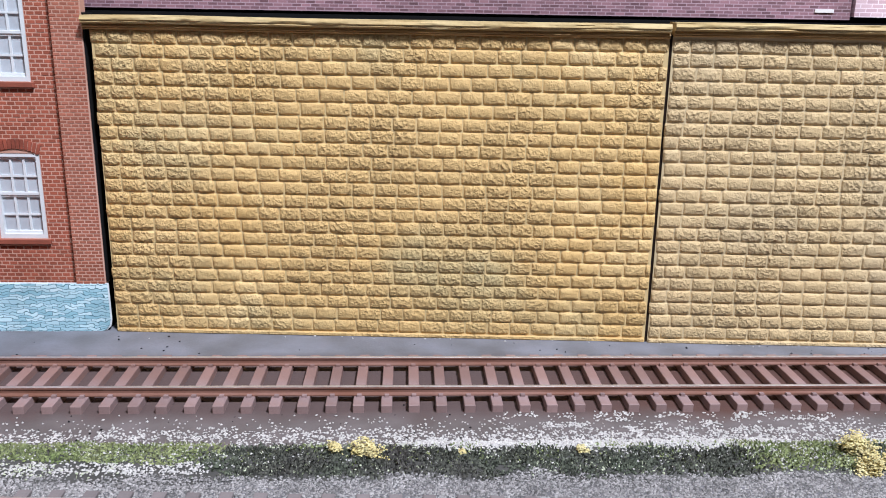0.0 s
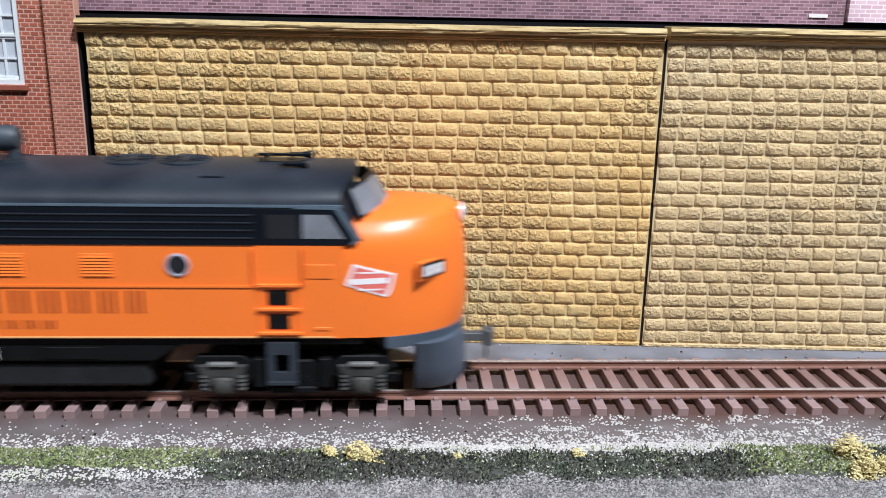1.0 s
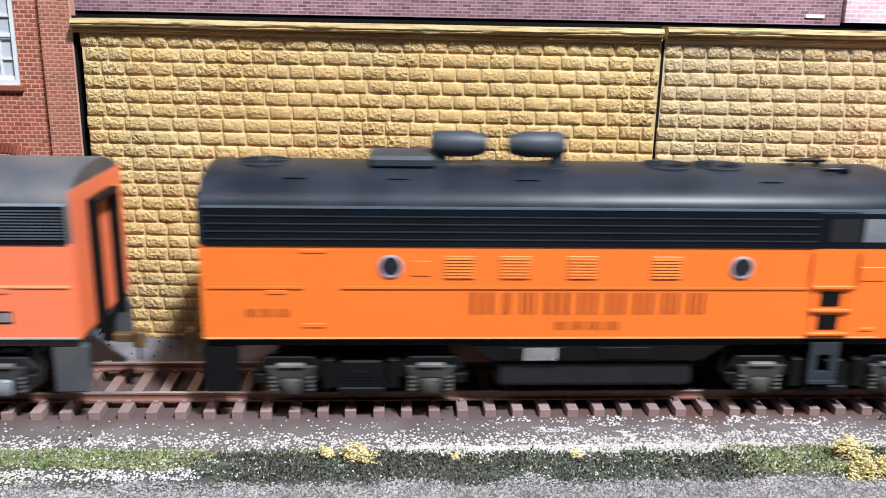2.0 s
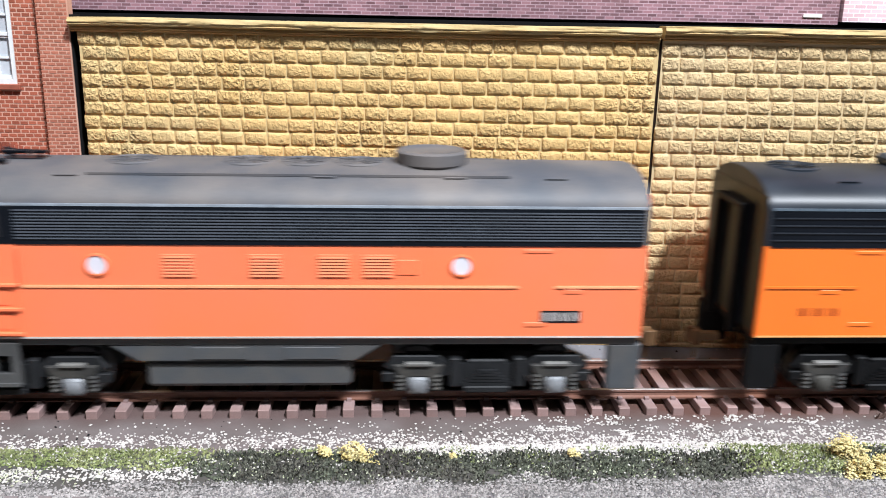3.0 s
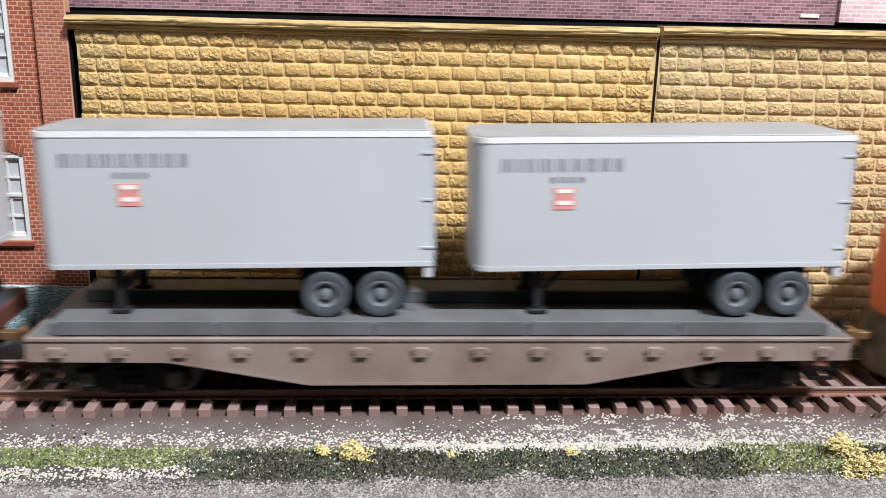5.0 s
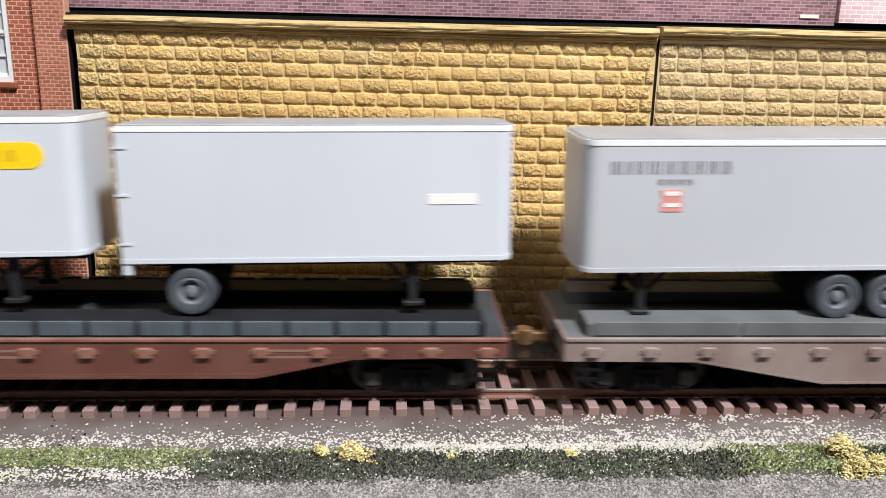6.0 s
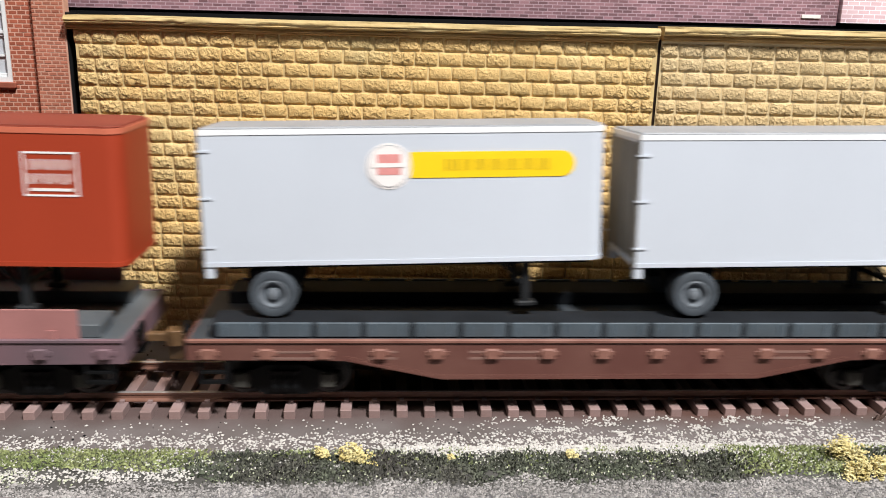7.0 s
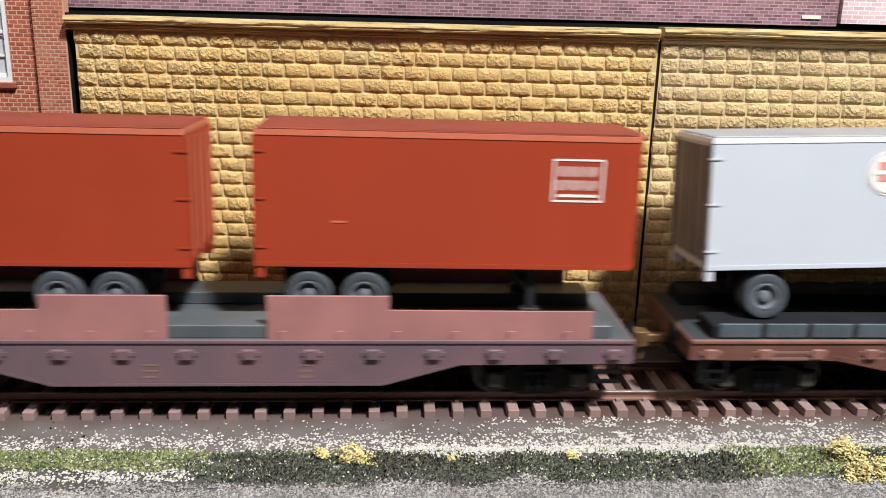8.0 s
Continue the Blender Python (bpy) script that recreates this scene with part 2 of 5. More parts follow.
TIE_G = mat("dusty_grey_tie", (0.20, 0.17, 0.168), rough=0.8, var=0.35, scale=120, per=0.3)
RAILTOP = mat("worn_rail_head", (0.66, 0.60, 0.58), rough=0.35, metal=0.7, var=0.2, scale=100)
TIE = mat("brown_plastic_tie", (0.265, 0.182, 0.174), rough=0.65, var=0.35, scale=45, second=(0.215, 0.115, 0.09), per=0.35)
GRAVEL_W = mat("white_gravel", (0.54, 0.51, 0.48), rough=0.85, var=0.15, scale=500, per=0.35, bump=0)
GRAVEL_G = mat("grey_gravel", (0.30, 0.28, 0.27), rough=0.85, var=0.4, scale=200, per=1.1, bump=0)
GRAVEL_F = mat("straw_flock", (0.52, 0.53, 0.40), rough=0.9, var=0.2, scale=300, per=0.6, bump=0, second=(0.38, 0.42, 0.26))
TURF_D = mat("dark_green_turf", (0.070, 0.080, 0.054), rough=0.9, var=0.4, scale=60, per=1.4, bump=0, second=(0.058, 0.052, 0.045))
TURF_L = mat("light_green_turf", (0.25, 0.27, 0.12), rough=0.9, var=0.3, scale=150, per=0.9, bump=0, second=(0.13, 0.165, 0.055))
BUSH = mat("yellow_foam_foliage", (0.66, 0.575, 0.30), rough=0.9, var=0.25, scale=300, per=0.6, bump=0, second=(0.56, 0.45, 0.17))
TWIG = mat("dead_twig", (0.12, 0.075, 0.06), var=0.3)
ORANGE = mat("orange_paint", (0.90, 0.190, 0.022), rough=0.34, var=0.05, scale=40, fine=3000, bump=0.02, spec=0.45)
ORANGE_F = mat("faded_orange_paint", (0.93, 0.205, 0.075), rough=0.55, var=0.07, scale=40, fine=3000, bump=0.02, second=(0.88, 0.205, 0.09))
BLACK_P = mat("black_body_paint", (0.0045, 0.0065, 0.0105), rough=0.32, var=0.3, scale=60, fine=3000, bump=0.02, spec=0.22)
# Lighter, bluer than the body black: the roof's sheen is in the colour.
ROOF_S = mat("black_roof_sheen", (0.010, 0.014, 0.021), rough=0.40, var=0.4, scale=60, fine=2500, bump=0.03, second=(0.028, 0.034, 0.044), spec=0.28)
SLAT_D = mat("black_slat_paint", (0.022, 0.027, 0.036), rough=0.35, var=0.2)
GUTTER_L = mat("pale_grey_gutter_paint", (0.30, 0.34, 0.39), rough=0.4, var=0.25)
RIM_L = mat("lilac_grey_rim", (0.40, 0.38, 0.44), rough=0.4, var=0.2)
GREY_P = mat("weathered_black_roof", (0.062, 0.068, 0.082), rough=0.6, var=0.45, scale=55, fine=2000, bump=0.03, second=(0.14, 0.125, 0.118))
NAVY = mat("blue_grey_pilot_paint", (0.085, 0.11, 0.145), rough=0.5, var=0.3, scale=90)
FRAME_D = mat("dark_frame_plastic", (0.005, 0.0052, 0.006), rough=0.6, var=0.4, scale=150, spec=0.18)
WHEEL_D = mat("dark_wheel_steel", (0.06, 0.06, 0.06), rough=0.45, metal=0.6, var=0.3, scale=200)
FRAME_G = mat("grey_frame_plastic", (0.062, 0.068, 0.076), rough=0.6, var=0.4, scale=150, second=(0.085, 0.083, 0.08))
PILOT_B = mat("dusty_brown_pilot", (0.21, 0.155, 0.10), rough=0.75, var=0.4, scale=150, second=(0.06, 0.05, 0.045))
STEEL = mat("wheel_steel", (0.22, 0.23, 0.245), rough=0.55, metal=0.15, var=0.3, scale=200)
PEDESTAL = mat("dusty_truck_casting", (0.045, 0.042, 0.037), rough=0.7, var=0.45, scale=200, second=(0.02, 0.02, 0.02))
# Pale grey paints the highlight bar on top of each journal.
CAP = mat("lit_grey_cap", (0.16, 0.155, 0.145), rough=0.65, var=0.35, scale=200)
JOURNAL = mat("dusty_journal_cover", (0.055, 0.052, 0.045), rough=0.7, var=0.35, scale=200)
LINE_G = mat("pale_grey_sill_paint", (0.55, 0.53, 0.50), rough=0.5, var=0.2)
# Trim rail highlight, painted as a lighter orange.
TRIM_O = mat("lit_orange_edge", (0.98, 0.42, 0.20), rough=0.45, var=0.15)
GLASS_B = mat("dusty_brown_glazing", (0.16, 0.125, 0.10), rough=0.2, var=0.3, scale=150, bump=0)
FRAME_M = mat("black_grey_truck_plastic", (0.016, 0.017, 0.019), rough=0.6, var=0.4, scale=150, spec=0.25)
LINE = mat("cream_trim_line", (0.80, 0.42, 0.16), rough=0.5, var=0.1)
RED_L = mat("maroon_lettering", (0.22, 0.02, 0.006), rough=0.5, var=0.1)
LOGO_R = mat("red_logo_paint", (0.75, 0.16, 0.13), rough=0.5, var=0.1)
LOGO_P = mat("faded_red_logo_paint", (0.74, 0.30, 0.28), rough=0.5, var=0.15, scale=400)
LOGO_W = mat("white_logo_paint", (0.85, 0.80, 0.78), rough=0.5, var=0.05)
GLASS_D = mat("dark_glazing", (0.012, 0.012, 0.014), rough=0.08, var=0.1, bump=0)
# Pale grey base paints a reflection into the glass.
GLASS_L = mat("glazing_pale_reflection", (0.20, 0.21, 0.23), rough=0.1, var=0.3, scale=150, bump=0)
LENS = mat("headlight_lens", (0.78, 0.76, 0.83), rough=0.2, metal=0.1, var=0.1, bump=0)
SILENCER = mat("blue_grey_exhaust_paint", (0.038, 0.047, 0.06), rough=0.55, var=0.3, scale=100)
# Paints the highlight along the black loco's gutter; also colours mouldings and panel ribs.
GUTTER = mat("blue_grey_paint_and_highlight", (0.10, 0.135, 0.17), rough=0.35, var=0.2)
SLATE = mat("slat_paint", (0.085, 0.098, 0.12), rough=0.35, var=0.2)
SILVER = mat("silver_trailer_paint", (0.505, 0.53, 0.575), rough=0.42, var=0.06, scale=30, fine=2500, bump=0.02)
SILVER2 = mat("pale_silver_trailer_paint", (0.555, 0.59, 0.655), rough=0.42, var=0.05, scale=30, fine=2500, bump=0.02)
SILVER_T = mat("silver_trim", (0.85, 0.86, 0.88), rough=0.35, var=0.08)
ROOF_G = mat("grey_trailer_roof", (0.32, 0.33, 0.35), rough=0.5, var=0.15, scale=50)
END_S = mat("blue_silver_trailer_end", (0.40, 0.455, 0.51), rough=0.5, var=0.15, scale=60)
# Darker and browner than the silver sides: the end's shade is in the colour.
END_G = mat("shaded_trailer_end", (0.20, 0.18, 0.155), rough=0.6, var=0.2, scale=80)
TRED = mat("red_oxide_trailer_paint", (0.35, 0.043, 0.016), rough=0.5, var=0.08, scale=40, fine=2500, bump=0.02, spec=0.3)
# Matt red, also darkened because the roof is less lit than the sides.
TRED_R = mat("shaded_matt_red_roof", (0.24, 0.052, 0.032), rough=0.7, var=0.2, scale=60, spec=0.2)
TRED_T = mat("red_oxide_trim", (0.58, 0.15, 0.085), rough=0.45, var=0.1)
MUSTARD = mat("mustard_lettering", (0.50, 0.32, 0.012), rough=0.5, var=0.1)
YELLOW = mat("yellow_stripe_paint", (0.90, 0.60, 0.01), rough=0.45, var=0.04)
DARK_L = mat("charcoal_lettering", (0.13, 0.13, 0.15), rough=0.5, var=0.1)
TYRE = mat("grey_rubber_tyre", (0.055, 0.066, 0.080), rough=0.7, var=0.25, scale=300)
HUB = mat("wheel_hub_paint", (0.17, 0.19, 0.215), rough=0.5, var=0.3, scale=300)
CAR_A = mat("weathered_brown_car_paint", (0.21, 0.145, 0.132), rough=0.65, var=0.35, scale=70, second=(0.28, 0.225, 0.21))
# Sill colour is darkened for its shade; POCKET_B is lightened as the edge highlight.
CAR_B = mat("red_brown_car_paint", (0.115, 0.040, 0.031), rough=0.6, var=0.4, scale=70, second=(0.155, 0.065, 0.05))
POCKET_B = mat("lit_red_brown_paint", (0.27, 0.125, 0.095), rough=0.6, var=0.35, scale=120, second=(0.19, 0.075, 0.055))
CAR_C = mat("dull_maroon_car_paint", (0.17, 0.098, 0.115), rough=0.6, var=0.3, scale=70, second=(0.125, 0.085, 0.10))
SKIRT_C = mat("pink_side_guard_paint", (0.40, 0.17, 0.16), rough=0.7, var=0.2, scale=70)
# Shade under the trailers is put into this deck and the near-black runway.
DECK = mat("shaded_slate_deck", (0.036, 0.045, 0.055), rough=0.7, var=0.35, scale=90)
RUN_B = mat("shaded_runway", (0.012, 0.014, 0.018), rough=0.8, var=0.4, scale=90, spec=0.2)
PANEL_B = mat("blue_grey_guard", (0.075, 0.098, 0.118), rough=0.65, var=0.3, scale=90)
DECK_A = mat("dusty_grey_deck", (0.12, 0.128, 0.138), rough=0.75, var=0.3, scale=90)
# Lighter than the other slate deck: its sheen is mixed into the grey.
DECK_C = mat("grey_deck_sheen", (0.105, 0.118, 0.13), rough=0.5, var=0.35, scale=60, second=(0.07, 0.08, 0.09))
BRASS = mat("rusty_coupler", (0.20, 0.11, 0.05), rough=0.55, metal=0.3, var=0.4)
PAINT_W = mat("white_car_stencil", (0.25, 0.14, 0.115), rough=0.6, var=0.1)
ROOM = mat("room_wall_paint", (0.32, 0.32, 0.33), rough=0.9, var=0.08, scale=2, fine=40, bump=0)
ROOM_F = mat("room_floor_carpet", (0.16, 0.15, 0.14), rough=0.95, var=0.3, scale=6, fine=300)


# ---- mesh helpers (millimetres) ----
def box(bm, x0, x1, y0, y1, z0, z1, bev=0.0, m=None):
    vs = [bm.verts.new((x, y, z)) for x in (x0, x1) for y in (y0, y1) for z in (z0, z1)]
    fs = [bm.faces.new([vs[i] for i in f]) for f in ((0, 1, 3, 2), (4, 6, 7, 5), (0, 4, 5, 1), (2, 3, 7, 6), (0, 2, 6, 4), (1, 5, 7, 3))]
    if m is not None:
        for v in vs:
            v.co = m @ v.co
    if bev:
        es = list({e for f in fs for e in f.edges})
        bmesh.ops.bevel(bm, geom=es, offset=bev, segments=1, affect="EDGES")
    return vs


def prism(bm, pts, y0, y1, axis="y", bev=0.0):
    """A plate with the outline pts, in x-z (axis y), x-y (axis z) or y-z (axis x)."""
    def put(a, b, c):
        return {"y": (a, c, b), "z": (a, b, c), "x": (c, a, b)}[axis]
    a = [bm.verts.new(put(p, q, y0)) for p, q in pts]
    b = [bm.verts.new(put(p, q, y1)) for p, q in pts]
    n = len(pts)
    fs = [bm.faces.new(a), bm.faces.new(b[::-1])]
    fs += [bm.faces.new((a[i], b[i], b[(i + 1) % n], a[(i + 1) % n])) for i in range(n)]
    if bev:
        es = list({e for f in fs[:2] for e in f.edges})
        bmesh.ops.bevel(bm, geom=es, offset=bev, segments=1, affect="EDGES")


def lathe(bm, prof, centre, axis="y", seg=24):
    """Turns the profile (distance along the axis, radius) round the axis."""
    rings = []
    for a, r in prof:
        ring = []
        for k in range(seg):
            w = 2 * math.pi * k / seg
            c, s = r * math.cos(w), r * math.sin(w)
            p = {"y": (c, a, s), "x": (a, c, s), "z": (c, s, a)}[axis]
            ring.append(bm.verts.new(Vector(p) + Vector(centre)))
        rings.append(ring)
    for r0, r1 in zip(rings, rings[1:]):
        for k in range(seg):
            bm.faces.new((r0[k], r0[(k + 1) % seg], r1[(k + 1) % seg], r1[k]))
    bm.faces.new(rings[0][::-1])
    bm.faces.new(rings[-1])


def part(name, bm, material, parent=None, label="", at=(0, 0, 0), smooth=0.0):
    """Links a bmesh in millimetres as one mesh object, under a thing or a part."""
    bmesh.ops.recalc_face_normals(bm, faces=bm.faces)
    bmesh.ops.scale(bm, vec=(MM, MM, MM), verts=bm.verts)
    me = bpy.data.meshes.new(name)
    bm.to_mesh(me)
    bm.free()
    if smooth:
        me.polygons.foreach_set("use_smooth", [True] * len(me.polygons))
        me.set_sharp_from_angle(angle=radians(smooth))
    me.materials.append(material)
    ob = new(name, me)
    ob.location = Vector(at) * MM
    if parent:
        ob.parent = parent
    return tagged(ob, label)


def boxpart(name, dims, material, parent=None, label="", bev=0.0):
    bm = bmesh.new()
    box(bm, *dims, bev=bev)
    return part(name, bm, material, parent, label)


def thing(name, label, category, group=""):
    return tagged(new(name), label, category, group)


# ---- the setting ----
rng = random.Random(7)


def sheet(name, x0, x1, y0, y1, nx, ny, height, material):
    bm = bmesh.new()
    vs = [[bm.verts.new((x0 + (x1 - x0) * i / nx, y0 + (y1 - y0) * j / ny, 0)) for i in range(nx + 1)] for j in range(ny + 1)]
    for row in vs:
        for v in row:
            v.co.z = height(v.co.x, v.co.y)
    for j in range(ny):
        for i in range(nx):
            bm.faces.new((vs[j][i], vs[j][i + 1], vs[j + 1][i + 1], vs[j + 1][i]))
    return part(name, bm, material, smooth=60)


def bank(x, y):
    """Height of the low turf bank between the tracks."""
    w = max(0.0, 1 - ((y + 36.5 + 1.5 * noise.noise((x * 0.03, 3.1, 0))) / 8.0) ** 2)
    return 1.7 * w * (0.75 + 0.5 * noise.noise((x * 0.06, y * 0.08, 1.7))) + w * (0.65 * noise.noise((x * 0.22, y * 0.3, 8.8)) + 0.35 * noise.noise((x * 0.6, y * 0.7, 3.3)))


def ground_z(x, y):
    z = -1.9 + 0.16 * noise.noise((x * 0.07, y * 0.09, 0)) + 0.07 * noise.noise((x * 0.5, y * 0.5, 4))
    return z + bank(x, y)


ground = sheet("ground", -170, 190, -120, 48, 180, 100, ground_z, GROUND)
tagged(ground, "blue-grey painted layout ground with brown ballast wash", "ground", kind="structure")
apron = boxpart("ground_board", (-1200, 1200, -300, 700, -30, -2.2), GROUND, bev=1)
tagged(apron, "painted plywood board carrying the railway layout", "board", kind="structure")

for nm, dims, mt, lb in (
        ("floor", (-2000, 2000, -2200, 1400, -980, -960), ROOM_F, "dark carpeted floor of the layout room"),
        ("ceiling", (-2000, 2000, -2200, 1400, 1420, 1440), ROOM, "plain pale ceiling of the layout room"),
        ("wall_back", (-2000, 2000, 1400, 1420, -960, 1420), ROOM, "plain pale wall behind the layout"),
        ("wall_front", (-2000, 2000, -2220, -2200, -960, 1420), ROOM, "plain pale wall facing the layout"),
        ("wall_west", (-2020, -2000, -2200, 1400, -960, 1420), ROOM, "plain pale side wall of the layout room"),
        ("wall_east", (2000, 2020, -2200, 1400, -960, 1420), ROOM, "plain pale side wall of the layout room")):
    tagged(boxpart(nm, dims, mt), lb, nm.split("_")[0], kind="structure")

# The retaining wall runs along this line; local x along it, y away from the track.
WALL_TURN = math.degrees(math.atan2(-8.3, 149.1))
WALL = pose(-88.4 * MM, 36.9 * MM, -2.0 * MM, 0, 0, WALL_TURN)
ROWS, ROW_H, ROW_0 = 23, 3.545, 1.4


def steps(n, rim):
    """Places of the grid lines over a block: two narrow rounded steps at the rim, then an even face."""
    return [0.0, rim] + [3 * rim + (1 - 6 * rim) * k / (n - 4) for k in range(n - 3)] + [1 - rim, 1.0]


def stone_verts(w, h, seed, nx=6, ny=5):
    """A rock-faced block: a cushion with rounded edges and a chipped face, standing out of the wall."""
    out = []
    us, vs = steps(nx, 0.035), steps(ny, 0.06)
    rough = 0.3 + 1.7 * abs(noise.noise((seed * 0.83, 6.1, 0)))
    lean = 0.12 * noise.noise((seed * 1.31, 2.4, 5.0))
    for j, v in enumerate(vs):
        for i, u in enumerate(us):
            edge = i in (0, nx) or j in (0, ny)
            x, z = (0.022 + 0.956 * u) * w, (0.03 + 0.94 * v) * h
            x += 0.17 * noise.noise((seed * 3.7, i * 0.9, j * 1.1))
            z += 0.18 * noise.noise((seed * 5.1, i * 0.9, j * 1.1 + 9))
            if i in (0, nx) and j in (0, ny):
                x += 0.40 * (0.5 - u)
                z += 0.36 * (0.5 - v)
            if edge:
                y = 0.08
            else:
                y = -0.56 * (1 - abs(2 * u - 1) ** 9) * (1 - abs(2 * v - 1) ** 6) + lean * (u - 0.5) * 2
                y += rough * (0.25 * noise.noise((seed * 1.9 + u * w * 0.6, v * h * 0.7, 2.2)) + 0.18 * noise.noise((seed + u * w * 1.7, v * h * 1.7, 7.2)))
            out.append((x, y, z))
    return out


def stone_faces(nx=6, ny=5, base=0):
    n = nx + 1
    return [(base + j * n + i, base + j * n + i + 1, base + (j + 1) * n + i + 1, base + (j + 1) * n + i) for j in range(ny) for i in range(nx)]


def mesh_of(name, verts, faces, material, smooth=True):
    me = bpy.data.meshes.new(name)
    me.from_pydata([(x * MM, y * MM, z * MM) for x, y, z in verts], [], faces)
    me.materials.append(material)
    me.polygons.foreach_set("use_smooth", [smooth] * len(me.polygons))
    me.update()
    return me


def courses(length, seed):
    """Places of the blocks: x, row, width."""
    r = random.Random(seed)
    for row in range(ROWS):
        x = -r.choice((0.0, 1.6, 3.0)) + r.uniform(0, 0.6)
        while x < length - 0.5:
            w = r.choice((5.7, 5.9, 6.1, 6.1, 6.3, 6.6))
            a, b = max(r.uniform(-0.45, 0.25), x), min(length + r.uniform(-0.3, 0.12), x + w)
            if b - a > 1.1:
                yield a, row, b - a
            x += w


def stone_wall(name, label, x0, length, lift, proud, stone, mortar, seed, near):
    """One cast panel of the retaining wall: backing, blocks, base lip, and a two-step coping. near: stretch of single blocks."""
    height = ROW_0 + ROWS * ROW_H
    bm = bmesh.new()
    box(bm, 0, length, 0, 5, 0, height + lift)
    wall = part(name, bm, mortar)
    wall.matrix_world = WALL @ pose(x0 * MM, -proud * MM, 0)
    tagged(wall, label, "retaining wall", kind="structure")
    cache, verts, faces = {}, [], []
    count = 0
    for x, row, w in courses(length, seed):
        z = ROW_0 + row * ROW_H
        wob = 0.12 * noise.noise((x * 0.05, row * 0.4, seed))
        if near[0] <= x <= near[1] and count < 300 and w > 5:
            key = (round(w, 1), (row * 7 + int(x)) % 10)
            if key not in cache:
                cache[key] = mesh_of("stone", stone_verts(key[0], ROW_H, key[1] + 11 * len(cache)), stone_faces(), stone)
            ob = new("stone", cache[key])
            ob.parent = wall
            ob.location = (x * MM, 0, (z + wob) * MM)
            count += 1
        else:
            base = len(verts)
            verts += [(a + x, b, c + z + wob) for a, b, c in stone_verts(w, ROW_H, seed * 31 + row * 57 + x, 9, 7)]
            faces += stone_faces(9, 7, base)
    rest = new("stone_courses", mesh_of("stone_courses", verts, faces, stone))
    rest.parent = wall
    tagged(rest, kind="stuff")
    if x0 < 1:
        # Dark filler strip stands for the shade inside the open joint.
        boxpart("joint_gap", (length + 0.02, length + 0.68, -0.05, 4.9, 0.05, height + 0.9), JOINT, wall, "dark strip painting the shade in the open joint between wall panels")
    bm = bmesh.new()
    box(bm, 0.1, length - 0.1, -0.7, 0.2, 0.1, ROW_0 - 0.15, bev=0.25)
    part("base_lip", bm, stone, wall)
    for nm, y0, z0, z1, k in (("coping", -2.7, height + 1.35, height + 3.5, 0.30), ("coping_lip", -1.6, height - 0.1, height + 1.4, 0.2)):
        bm = bmesh.new()
        n = int(length / 1.6)
        rings = []
        ov = 1.6 if x0 < 1 else 0.0
        for i in range(n + 1):
            x = -ov + (length + ov - 0.2) * i / n
            d = [k * noise.noise((x * 0.13, q * 2.3, seed + z0)) + 0.6 * k * noise.noise((x * 0.7, q * 3.1, seed)) for q in range(8)]
            sag = 0.35 * noise.noise((x * 0.025, 0, seed))
            t = z1 - z0
            prof = ((5, z0), (y0 + 0.7 + d[0], z0 + 0.02), (y0 + 0.25 + d[1], z0 + 0.22 * t), (y0 + 0.42 + d[2], z0 + 0.34 * t), (y0 + d[3], z0 + 0.48 * t),
                    (y0 + 0.12 + d[4], z0 + 0.72 * t), (y0 + 0.3 + d[5], z0 + 0.8 * t), (y0 + 0.5 + d[6], z1 + d[7] * 0.4), (5, z1))
            rings.append([bm.verts.new((x, p, q + sag + lift)) for p, q in prof])
        for a, b in zip(rings, rings[1:]):
            for q in range(9):
                bm.faces.new((a[q], b[q], b[(q + 1) % 9], a[(q + 1) % 9]))
        bm.faces.new(rings[0])
        bm.faces.new(rings[-1][::-1])
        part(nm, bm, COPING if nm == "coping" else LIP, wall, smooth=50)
    return wall


stone_wall("wall_1", "ochre rock-faced stone retaining wall with a moulded coping", 0.0, 148.6, 0.0, 0.0, STONE_A, MORTAR_A, 3, (40, 120))
stone_wall("wall_2", "tan rock-faced stone retaining wall panel with moulded coping", 149.3, 150.0, 0.6, 0.4, STONE_B, MORTAR_B, 5, (0, 80))

# Boards behind the wall: black edge, then flat printed brick fronts on the upper level.
m = WALL @ pose(0, 0, 0)
for nm, dims, mt, lb, ct in (
        ("backdrop_edge", (-60, 320, 10.5, 14, 0, 87.4), BLACK, "matt black board edge behind the retaining wall", "board"),
        ("printed_brick_front", (-24.0, 198.5, 11.5, 15, 88.2, 170), BRICK_DARK, "flat printed purple-brown brick factory front", "building"),
        ("printed_brick_front", (199.6, 330, 11.5, 15, 89.0, 170), BRICK_PINK, "flat printed pale pink brick building front", "building")):
    ob = boxpart(nm, dims, mt)
    ob.matrix_world = m
    tagged(ob, lb, ct, kind="structure" if nm == "backdrop_edge" else "")
    if mt is BRICK_DARK:
        part_bm = bmesh.new()
        box(part_bm, 189.0, 194.0, 11.2, 11.5, 90.0, 90.9)
        part("name_plate", part_bm, LOGO_W, ob, "small white plate with unreadable writing")
        for k in range(7):
            boxpart("dark_pane", (4 + k * 28, 22 + k * 28, 11.3, 11.5, 100, 118), GLASS_D, ob)
ob = boxpart("backdrop_shade", (-60, 330, 14.2, 15, 85, 170), BLACK)
ob.matrix_world = m
tagged(ob, "black board behind the printed fronts", "board", kind="structure")


